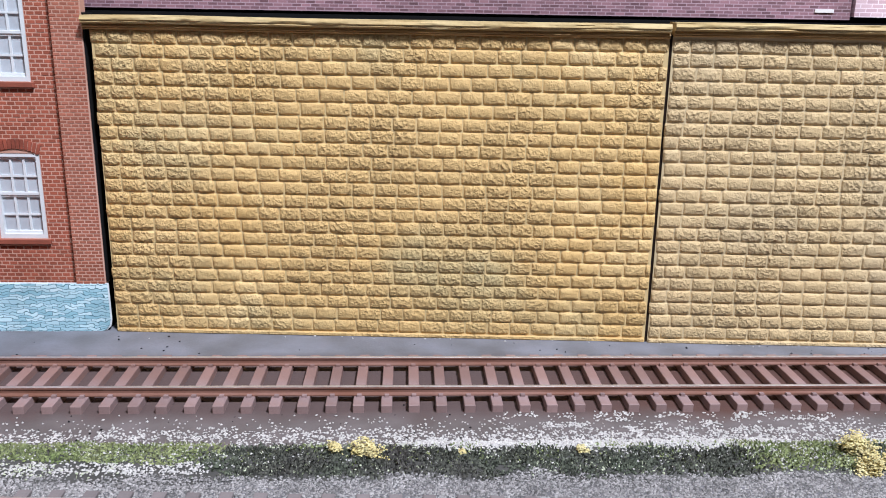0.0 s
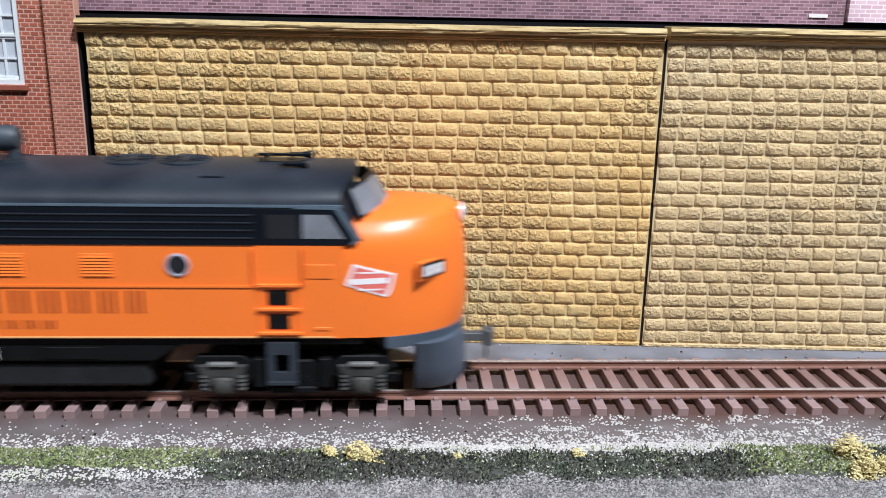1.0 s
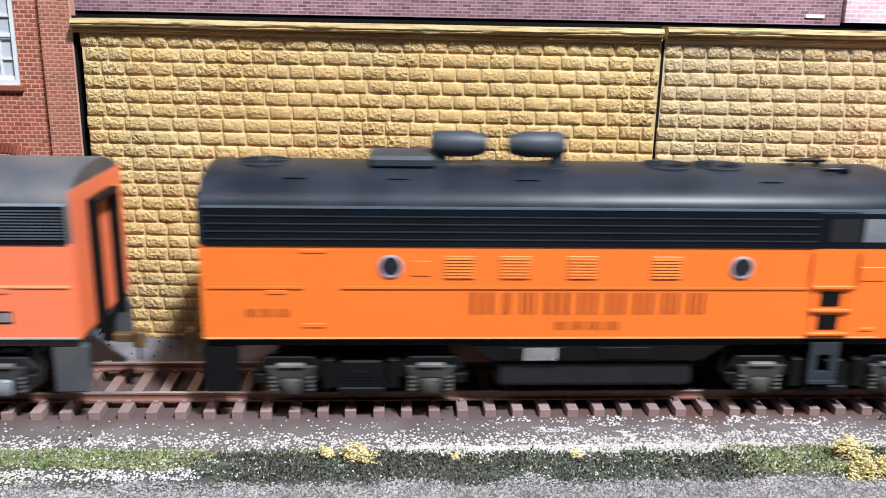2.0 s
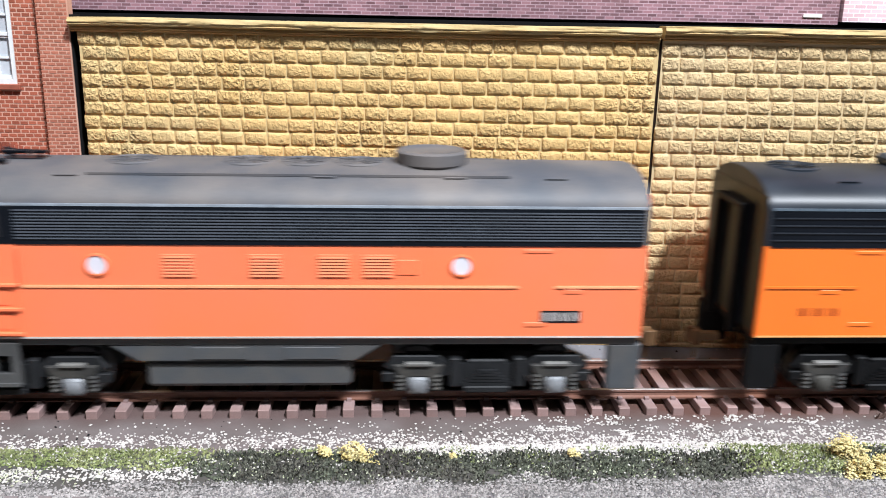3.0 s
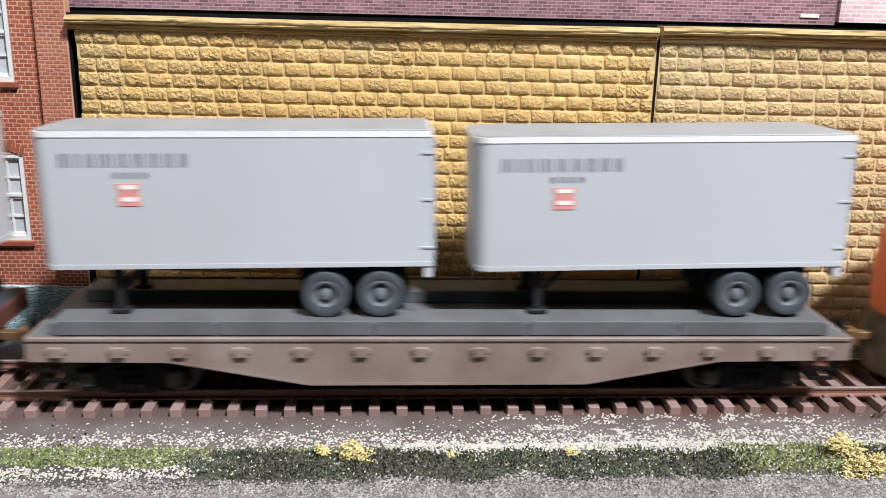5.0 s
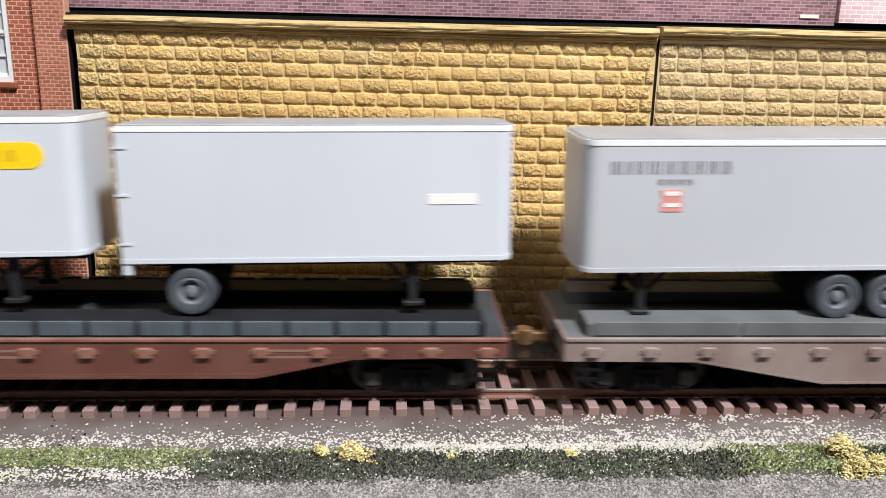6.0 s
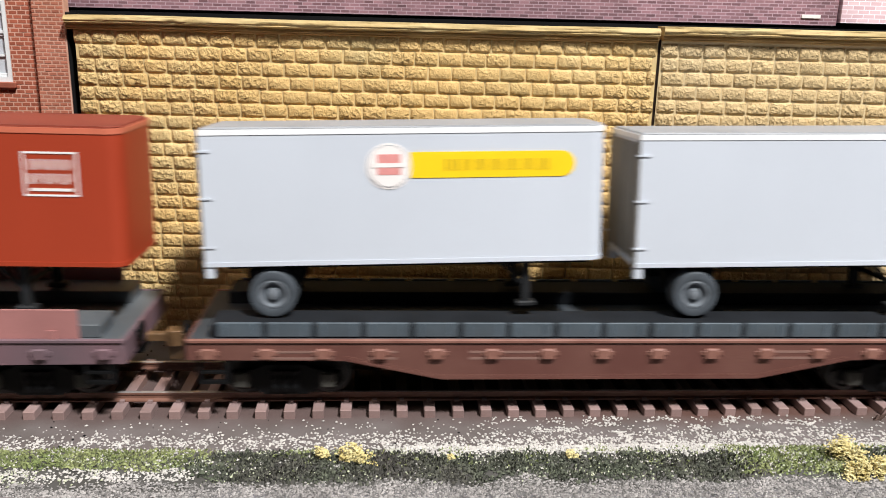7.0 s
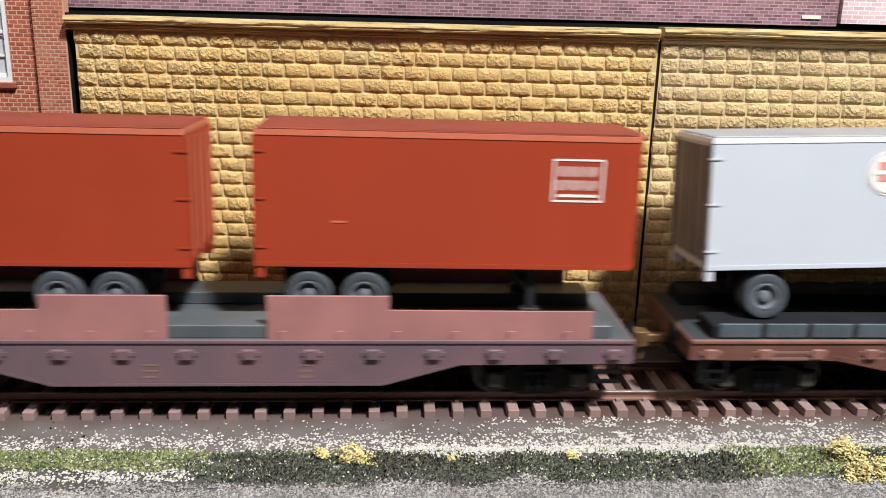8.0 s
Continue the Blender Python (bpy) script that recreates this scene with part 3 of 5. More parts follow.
def brick_field(parent, x0, x1, z0, z1, y, holes, bw, bh, material, seed, near):
    """Courses of moulded bricks standing proud of the mortar; holes are kept free, bricks in near are single parts."""
    r = random.Random(seed)
    verts, faces, count = [], [], 0
    joint, deep = 0.26, 0.06

    def eight(w, h):
        e = 0.05
        return [(0, deep, 0), (w, deep, 0), (w, deep, h), (0, deep, h), (e, 0, e), (w - e, 0, e), (w - e, 0, h - e), (e, 0, h - e)]
    quads = ((4, 5, 6, 7), (0, 1, 5, 4), (1, 2, 6, 5), (2, 3, 7, 6), (3, 0, 4, 7))
    whole = mesh_of("brick", eight(bw - joint, bh - joint), quads, material, smooth=False)
    for row in range(int((z1 - z0) / bh)):
        z = z0 + row * bh
        x = x0 - (bw / 2 if row % 2 else 0.0)
        while x < x1 - 0.1:
            a, b = max(x, x0), min(x + bw, x1)
            for h0, h1, g0, g1 in holes:
                if z + bh > g0 and z < g1 and b > h0 and a < h1:
                    if a < h0:
                        b = h0
                    elif b > h1:
                        a = h1
                    else:
                        b = a
            x += bw
            if b - a < 0.5:
                continue
            dz = r.uniform(-0.03, 0.03)
            if count < 300 and b - a > bw - 0.01 and near[0] < a < near[1]:
                ob = new("brick", whole)
                ob.parent = parent
                ob.location = (a * MM, (y - deep + r.uniform(-0.03, 0.03)) * MM, (z + dz) * MM)
                count += 1
                continue
            base, dy = len(verts), r.uniform(-0.03, 0.03)
            verts += [(a + p, y - deep + dy + q, z + dz + t) for p, q, t in eight(b - a - joint, bh - joint)]
            faces += [tuple(base + i for i in f) for f in quads]
    rest = new("brickwork", mesh_of("brickwork", verts, faces, material, smooth=False))
    rest.parent = parent
    tagged(rest, kind="stuff")


def building():
    """Red brick mill: wall with two window openings, corner pilaster, printed stone foundation."""
    b = thing("brick_building", "red brick mill building model with white sash windows", "building")
    b.location = (0, 38.0 * MM, 0)
    wx0, wx1 = -118.3, -105.6          # window opening
    bays = ((24.6, 48.2), (67.2, 91.0))
    boxpart("wall_panel", (-150, wx0, 0.7, 3.5, 11.5, 130), BRICK_JOINT, b)
    boxpart("wall_panel", (wx1, -90.9, 0.7, 3.5, 11.5, 130), BRICK_JOINT, b)
    z = 11.5
    for z0, z1 in (*bays, (130, 130)):
        boxpart("wall_panel", (wx0, wx1, 0.7, 3.5, z, z0), BRICK_JOINT, b)
        z = z1
    holes = [(wx0 - 0.15, wx1 + 0.15, z0 - 1.5, z1 + 2.4) for z0, z1 in bays]
    brick_field(b, -150, -98.6, 11.6, 129, 0.7, holes, 2.15, 1.1, BRICK, 61, (-107, -98))
    # Both side pieces are black to paint the shade in the gap beside the wall.
    boxpart("shaded_side_wall", (-93.5, -91.0, 3.6, 9.0, -2, 85), BLACK, b)
    boxpart("gap_shade", (-90.55, -90.2, -0.4, 4.2, 12.6, 85), BLACK, b)
    bm = bmesh.new()
    box(bm, -98.6, -90.6, -0.9, 0.7, 12.0, 130, bev=0.15)
    pil = part("pilaster", bm, BRICK_JOINT, b)
    brick_field(pil, -98.6, -90.6, 12.0, 129, -0.9, [], 2.0, 0.97, BRICK_P, 62, (0, 0))
    pts = [(-150, -1.95), (-93.0, -1.95), (-91.6, -1.5), (-90.6, -0.3), (-90.2, 1.4), (-90.3, 11.9), (-150, 12.2)]
    bm = bmesh.new()
    prism(bm, pts, -1.25, -0.9)
    sheet_ob = part("foundation_sheet", bm, LEDGE, b, "printed blue-grey ledge stone sheet with a curled corner")
    bm = bmesh.new()
    prism(bm, [(-150, -1.98), (-92.9, -1.98), (-91.3, -1.7), (-90.2, -0.5), (-89.8, 1.4), (-89.9, 12.2), (-150, 12.5)], -0.92, -0.6)
    part("sheet_edge", bm, WHITE, sheet_ob, "white paper edge")
    bm = bmesh.new()
    box(bm, -150, -91.0, -0.5, 3.4, -2.2, 11.5)
    part("foundation", bm, BLACK, b)
    for z0, z1 in bays:
        bm = bmesh.new()
        for d in ((wx0, wx0 + 1.1, z0, z1), (wx1 - 1.1, wx1, z0, z1), (wx0 + 1.1, wx1 - 1.1, z1 - 1.0, z1), (wx0 + 1.1, wx1 - 1.1, z0, z0 + 1.2)):
            box(bm, d[0], d[1], 0.8, 2.4, d[2], d[3])
        window = part("window", bm, WHITE, b, "white sash window with small panes")
        mid = (z0 + z1) / 2 + 0.2
        cols, gap = 3, (wx1 - wx0 - 2.2) / 3
        for lo, hi, y in ((z0 + 1.2, mid, 1.7), (mid, z1 - 1, 1.4)):
            bm = bmesh.new()
            box(bm, wx0 + 1.1, wx1 - 1.1, y - 0.2, y + 0.4, lo, lo + 0.9, bev=0.08)
            box(bm, wx0 + 1.1, wx1 - 1.1, y - 0.2, y + 0.4, hi - 0.6, hi, bev=0.08)
            for k in range(1, cols):
                x = wx0 + 1.1 + gap * k
                box(bm, x - 0.3, x + 0.3, y - 0.1, y + 0.3, lo + 0.9, hi - 0.6)
            zz = (lo + hi) / 2
            box(bm, wx0 + 1.1, wx1 - 1.1, y - 0.14, y + 0.26, zz - 0.28, zz + 0.28)
            part("sash", bm, WHITE, window)
            for i in range(cols):
                for j in range(2):
                    h = (hi - lo) / 2
                    x, q = wx0 + 1.1 + gap * i, lo + h * j
                    boxpart("pane", (x + 0.02, x + gap - 0.02, y + 0.32, y + 0.6, q + 0.02, q + h - 0.02), CURTAIN, window)
        bm = bmesh.new()
        box(bm, wx0 - 1, wx1 + 0.9, -0.3, 1.2, z0 - 1.5, z0 - 0.05, bev=0.15)
        part("sill", bm, SILL, b)
        n, cx, half = 13, (wx0 + wx1) / 2, (wx1 - wx0) / 2 + 0.5
        for k in range(n):
            u = (k + 0.5) / n * 2 - 1
            bm = bmesh.new()
            mm = Matrix.Translation((cx + half * u, 0.6, z1 + 2.6 - 1.7 * u * u)) @ Matrix.Rotation(0.34 * u, 4, "Y")
            box(bm, -0.43, 0.43, -0.2, 0.5, -1.3, 1.3, m=mm)
            part("arch_brick", bm, BRICK_ARCH, b)
        arc = [(cx + half * u, z1 + 1.35 - 1.7 * u * u) for u in (0.9, 0.6, 0.3, 0, -0.3, -0.6, -0.9)]
        bm = bmesh.new()
        prism(bm, [(wx0, z1 - 0.1), (wx1, z1 - 0.1)] + arc, 0.75, 1.4)
        part("arch_infill", bm, WHITE, b)
    return b


building()


# ---- tracks ----
def railway(name, label, y, x0, x1, phase, tie_mat, drop=0.0, turn=0.0):
    t = thing(name, label, "railway track", "tracks")
    t.location = (0, y * MM, -drop * MM)
    t.rotation_euler.z = radians(turn)
    prof = ((-1.15, 0), (1.15, 0), (1.15, 0.3), (0.3, 0.55), (0.28, 1.35), (0.5, 1.5), (0.5, 1.93), (-0.5, 1.93), (-0.5, 1.5), (-0.28, 1.35), (-0.3, 0.55), (-1.15, 0.3))
    for c in (-8.75, 8.75):
        bm = bmesh.new()
        prism(bm, [(c + a, b) for a, b in prof], x0, x1, axis="x")
        rail = part("rail", bm, RAIL, t)
        bm = bmesh.new()
        prism(bm, [(c - 0.47, 1.9), (c + 0.47, 1.9), (c + 0.40, 2.02), (c - 0.40, 2.02)], x0, x1, axis="x")
        part("railhead", bm, RAILTOP, rail, "worn shiny rail head")
    bm = bmesh.new()
    box(bm, 0, 2.55, -14.9, 14.9, -2.1, 0, bev=0.14)
    for c in (-8.75, 8.75):
        for s in (-1, 1):
            box(bm, 0.75, 1.8, c + s * 1.55 - 0.45, c + s * 1.55 + 0.45, -0.05, 0.62)
    bmesh.ops.recalc_face_normals(bm, faces=bm.faces)
    me = bpy.data.meshes.new("tie")
    bm.to_mesh(me)
    bm.free()
    me.transform(Matrix.Diagonal((MM, MM, MM, 1)))
    me.materials.append(tie_mat)
    k0, k1 = int(max(x0, -480) / 6.363), int(min(x1, 480) / 6.363)
    r = random.Random(int(y) + 5)
    for k in range(k0, k1):
        ob = new("tie", me)
        ob.parent = t
        ob.location = ((k * 6.363 + phase + r.uniform(-0.08, 0.08)) * MM, r.uniform(-0.15, 0.15) * MM, 0)
        ob.rotation_euler.z = r.uniform(-0.006, 0.006)
    far = [k for k in range(int(x0 / 6.363), int(x1 / 6.363)) if k < k0 or k >= k1]
    if far:
        bm = bmesh.new()
        for k in far:
            box(bm, k * 6.363 + phase, k * 6.363 + phase + 2.55, -14.9, 14.9, -2.1, 0)
        tagged(part("far_ties", bm, tie_mat, t), kind="stuff")
    return t


railway("main_track", "brown plastic-tie model railway track with worn rails", 0.0, -1150, 1150, 0.0, TIE)
railway("side_track", "second parallel model railway track in grey gravel", -65.7, -200, 200, 2.0, TIE_G, 1.0, -2.2)


# ---- loose ground cover ----
def grain(c, r, rr):
    """A small uneven six-cornered grain."""
    j = [0.65 + 0.6 * rr.random() for _ in range(6)]
    a = rr.random() * 6.28
    ca, sa = math.cos(a) * r, math.sin(a) * r
    x, y, z = c
    return [(x + ca * j[0], y + sa * j[0], z), (x - sa * j[1], y + ca * j[1], z + 0.1 * r), (x - ca * j[2], y - sa * j[2], z),
            (x + sa * j[3], y - ca * j[3], z - 0.1 * r), (x, y, z + r * 0.75 * j[4]), (x, y, z - r * 0.7)]


OCTA = ((0, 1, 4), (1, 2, 4), (2, 3, 4), (3, 0, 4), (1, 0, 5), (2, 1, 5), (3, 2, 5), (0, 3, 5))


def bump01(x, a, b, soft):
    return max(0.0, min(1.0, (x - a) / soft, (b - x) / soft))


def scatter(name, label, category, material, tries, x0, x1, y0, y1, density, size, seed, blades=False):
    rr = random.Random(seed)
    verts, faces = [], []
    for _ in range(tries):
        x, y = rr.uniform(x0, x1), rr.uniform(y0, y1)
        d = density(x, y)
        if rr.random() > d:
            continue
        r = size * rr.uniform(0.55, 1.35)
        z = ground_z(x, y)
        base = len(verts)
        if blades and rr.random() < 0.6:
            h, a = r * rr.uniform(1.2, 2.6), rr.random() * 6.28
            dx, dy, lx, ly = 0.22 * r * math.cos(a), 0.22 * r * math.sin(a), rr.uniform(-1, 1) * h * 0.6, rr.uniform(-1, 1) * h * 0.6
            verts += [(x - dx, y - dy, z - 0.1), (x + dx, y + dy, z - 0.1), (x + dx + lx * 0.5 + 0.15, y + dy + ly * 0.5, z + h * 0.6), (x + lx, y + ly, z + h), (x - dx + lx * 0.5, y - dy + ly * 0.5 + 0.15, z + h * 0.6)]
            faces += [(base, base + 1, base + 2), (base, base + 2, base + 4), (base + 4, base + 2, base + 3), (base + 1, base, base + 4)]
        else:
            verts += grain((x, y, z + r * rr.uniform(0.15, 0.6)), r, rr)
            faces += [tuple(base + i for i in f) for f in OCTA]
    ob = new(name, mesh_of(name, verts, faces, material, smooth=False))
    return tagged(ob, label, category, kind="stuff")


def nz(x, y, s, k):
    return noise.noise((x * s, y * s * 1.6, k))


def d_white(x, y):
    edge = 2.2 * nz(x, 0, 0.06, 1) + 1.2 * nz(x, 0, 0.25, 2)
    w = bump01(x, -14, 82, 14) * bump01(y, -36.0 + 1.6 * edge, -24.0 + edge, 4.6) * 0.95
    w = max(w, 0.75 * bump01(x, 84, 112, 8) * bump01(y, -33, -27.5 + edge, 2.0))
    w = max(w, 0.46 * bump01(y, -31.5 + edge, -21.0 + edge, 5) * (0.55 + 0.9 * max(0, 0.5 + nz(x, y, 0.3, 3))))
    w = max(w, 0.16 * bump01(y, -41, -29, 3) * max(0.0, 0.3 + 1.6 * nz(x, y, 0.18, 12)))
    w = max(w, 0.42 * bump01(x, -150, -43, 6) * bump01(y, -42.8 + edge * 0.3, -38.2 + edge * 0.3, 1.0))
    clump = max(0.0, nz(x, y, 0.22, 5) + 0.1)
    w = max(w, 0.60 * bump01(x, 8, 100, 18) * bump01(y, -27, -14.3, 3) * clump * 2.6)
    w *= min(1.0, 0.2 + 2.4 * max(0.0, nz(x, y, 0.75, 21) + 0.22)) if y > -28.5 else 1.0
    w = max(w, 0.02 * bump01(y, -30, -15.2, 2))
    w = max(w, 0.30 * bump01(x, 12, 140, 15) * bump01(y, -42, -29, 3) * max(0.0, 0.35 + 1.6 * nz(x, y, 0.2, 15)))
    return w


scatter("white_gravel", "loose white gravel grains scattered beside the track", "gravel", GRAVEL_W, 80000, -125, 135, -44, -14, d_white, 0.29, 11)
scatter("grey_gravel", "grey and white fine ballast beside the second track", "gravel", GRAVEL_G, 56000, -110, 125, -62, -39.5,
        lambda x, y: bump01(y, -70, -42.4 + 1.5 * nz(x, 0, 0.08, 9) + 1.0 * nz(x, y, 0.3, 6), 1.6), 0.28, 12)
scatter("dark_turf", "dark grey-green flock turf on a low bank", "grass", TURF_D, 62000, -125, 135, -46, -28,
        lambda x, y: bump01(x, -50 + 5 * nz(y, x, 0.2, 3), 150, 12) * bump01(y, -44.0 + 2.0 * nz(x, 0, 0.08, 9), -31.4 - 2.4 * bump01(x, -14, 300, 14) + 3.2 * nz(x, 0, 0.07, 4) + 1.4 * nz(x, 0, 0.3, 6), 3.0) * (1 - 0.95 * bump01(x, 62, 94, 7)) * min(1.0, 0.35 + 1.8 * max(0.0, 0.35 + nz(x, y, 0.25, 31))), 0.42, 13, True)
scatter("light_turf", "light green flock grass on a low bank", "grass", TURF_L, 46000, -125, 135, -46, -27,
        lambda x, y: max(bump01(x, -160, -42 + 6 * nz(y, x, 0.2, 3), 12) * bump01(y, -38.6 + 1.0 * nz(x, 0, 0.1, 9), -28.6 + nz(x, 0, 0.1, 4), 1.2),
                         1.0 * bump01(x, 60, 98, 7) * bump01(y, -42.5, -30.0 + nz(x, 0, 0.1, 4), 2.0),
                         0.22 * bump01(x, -50, 135, 5) * bump01(y, -41, -30, 2.5) * max(0.0, 0.4 + 2 * nz(x, y, 0.12, 8))), 0.34, 14, True)
scatter("pale_flock", "pale straw flecks mixed into the turf", "grass", GRAVEL_F, 26000, -125, 135, -45, -29,
        lambda x, y: bump01(y, -44, -29.5, 2) * max(0.0, 0.17 + 0.8 * nz(x, y, 0.13, 8) + 0.4 * nz(x, y, 0.5, 2)), 0.26, 17, True)
scatter("dark_grit", "small dark stones lying on the painted ground", "grit", BLACK, 900, -110, 125, -30, 33,
        lambda x, y: 0.16 if y > 15.5 or y < -15.5 else 0.02, 0.28, 15)
scatter("crumbs", "pale crumbs along the foot of the wall", "grit", GRAVEL_W, 700, -80, 110, 16, 33,
        lambda x, y: 0.25 * bump01(y, 31 - 0.055 * (x + 41), 34 - 0.055 * (x + 41), 1) + 0.01, 0.3, 16)


def bush(x, y, lobes, seed, label):
    """Foam foliage: clusters of many small crumbs round a few lobes, with gaps."""
    rr = random.Random(seed)
    verts, faces = [], []
    for lx, ly, lz, lr in lobes:
        for _ in range(int(210 * lr)):
            v = Vector((rr.gauss(0, 1), rr.gauss(0, 1), rr.gauss(0, 0.9))).normalized() * lr * (0.45 + 0.55 * rr.random())
            v *= 1 + 1.1 * noise.noise((v.x * 0.9 + seed, v.y * 0.9, v.z * 0.9))
            p = (x + lx + v.x, y + ly + v.y, max(ground_z(x + lx, y + ly), ground_z(x, y) + lz + v.z))
            base = len(verts)
            verts += grain(p, rr.uniform(0.15, 0.36), rr)
            faces += [tuple(base + i for i in f) for f in OCTA]
    ob = new("bush", mesh_of("bush", verts, faces, BUSH, smooth=False))
    return tagged(ob, label, "bush", "foam bushes")


bush(-16.5, -35.5, ((0, 0, 1.0, 2.2), (3.0, -1.2, 0.8, 2.2), (-5.2, 1.0, 0.9, 1.5), (1.5, 1.5, 1.2, 1.6)), 21, "pale yellow foam bush in dark turf")
bush(86.5, -36.5, ((0, 0.5, 2.0, 2.6), (3.0, -1.0, 1.4, 2.0), (1.0, 1.0, 2.6, 1.8)), 22, "golden yellow foam bush beside the gravel")
bush(87.5, -42.5, ((0, 0, 1.2, 2.6), (4.2, 0.5, 1.5, 2.2), (-2, 0, 0.6, 1.5)), 23, "golden yellow foam bush beside the second track")
bush(29.0, -36.0, ((0, 0, 0.6, 1.0), (1.2, -0.5, 0.3, 0.7)), 24, "small pale yellow foam tuft in gravel")
bush(4.5, -36.5, ((0, 0, 0.4, 0.55), (0.3, -0.8, 0.2, 0.5)), 25, "tiny pale yellow foam tuft in turf")


def twig():
    rr = random.Random(5)
    bm = bmesh.new()
    for k in range(9):
        a, h = rr.uniform(-1.2, 1.2), rr.uniform(2.0, 4.2)
        mm = Matrix.Translation((105.0 + rr.uniform(-1, 1.6), -17.2 + rr.uniform(-0.5, 0.5), -1.9)) @ Matrix.Rotation(a, 4, "Y") @ Matrix.Rotation(rr.uniform(-0.5, 0.5), 4, "X")
        box(bm, -0.1, 0.1, -0.1, 0.1, 0, h, m=mm)
    return tagged(part("twig", bm, TWIG), "dry brown twig tuft beside the track", "twig")


twig()


# ---- the train ----
SPEED = ((0.0, 122.3), (4.7, 122.3), (5.0, 121.0), (5.4, 118.0), (5.8, 114.8), (6.5, 112.6), (7.0, 111.4), (8.0, 111.2))


def run(t):
    """Millimetres that the train has gone after t seconds."""
    s = 0.0
    for (t0, v0), (t1, v1) in zip(SPEED, SPEED[1:]):
        if t <= t0:
            break
        e = min(t, t1)
        ve = v0 + (v1 - v0) * (e - t0) / (t1 - t0)
        s += (v0 + ve) / 2 * (e - t0)
    return s


ROLLING, SPINNING = [], []          # (thing, start x, turn), (wheelset, radius, sense, place)


def wheelset(parent, x, r, material, half, sense):
    bm = bmesh.new()
    for s in (-1, 1):
        prof = [(s * (half - 1.3), r * 0.93), (s * (half - 1.1), r * 1.08), (s * (half - 0.8), r), (s * (half + 1.2), r * 0.985), (s * (half + 1.3), r * 0.8), (s * (half + 0.7), r * 0.72),
                (s * (half + 0.7), r * 0.3), (s * (half + 1.0), r * 0.26)]
        lathe(bm, prof, (0, 0, 0), "y", 28)
        for k in range(5):
            mm = Matrix.Rotation(k * 2 * math.pi / 5, 4, "Y")
            box(bm, r * 0.34, r * 0.66, s * (half + 0.9) - 0.15, s * (half + 0.9) + 0.15, -0.35, 0.35, m=mm)
    lathe(bm, [(-half - 2.2, 0.6), (-half - 2.0, 1.1), (half + 2.0, 1.1), (half + 2.2, 0.6)], (0, 0, 0), "y", 12)
    ob = part("wheelset", bm, material, parent, at=(x, 0, 2.0 + r), smooth=40)
    SPINNING.append((ob, r, sense, (x, 0, 2.0 + r)))
    return ob


def coupler(parent, x, s, material=BRASS):
    """Knuckle coupler that points along s."""
    bm = bmesh.new()
    box(bm, *sorted((x, x + s * 5.2)), -1.1, 1.1, 11.2, 13.2, bev=0.2)
    pts = [(x + s * 4.6, -1.3), (x + s * 4.6, 1.7), (x + s * 6.4, 2.4), (x + s * 7.6, 1.7), (x + s * 7.3, 0.9), (x + s * 6.2, 0.6), (x + s * 6.1, -0.6), (x + s * 7.2, -1.0), (x + s * 6.6, -2.0)]
    prism(bm, pts, 10.2, 14.0, axis="z", bev=0.15)
    box(bm, x + s * 5.6 - 0.3, x + s * 5.6 + 0.3, -0.3, 0.3, 6.5, 10.4)
    return part("coupler", bm, material, parent)


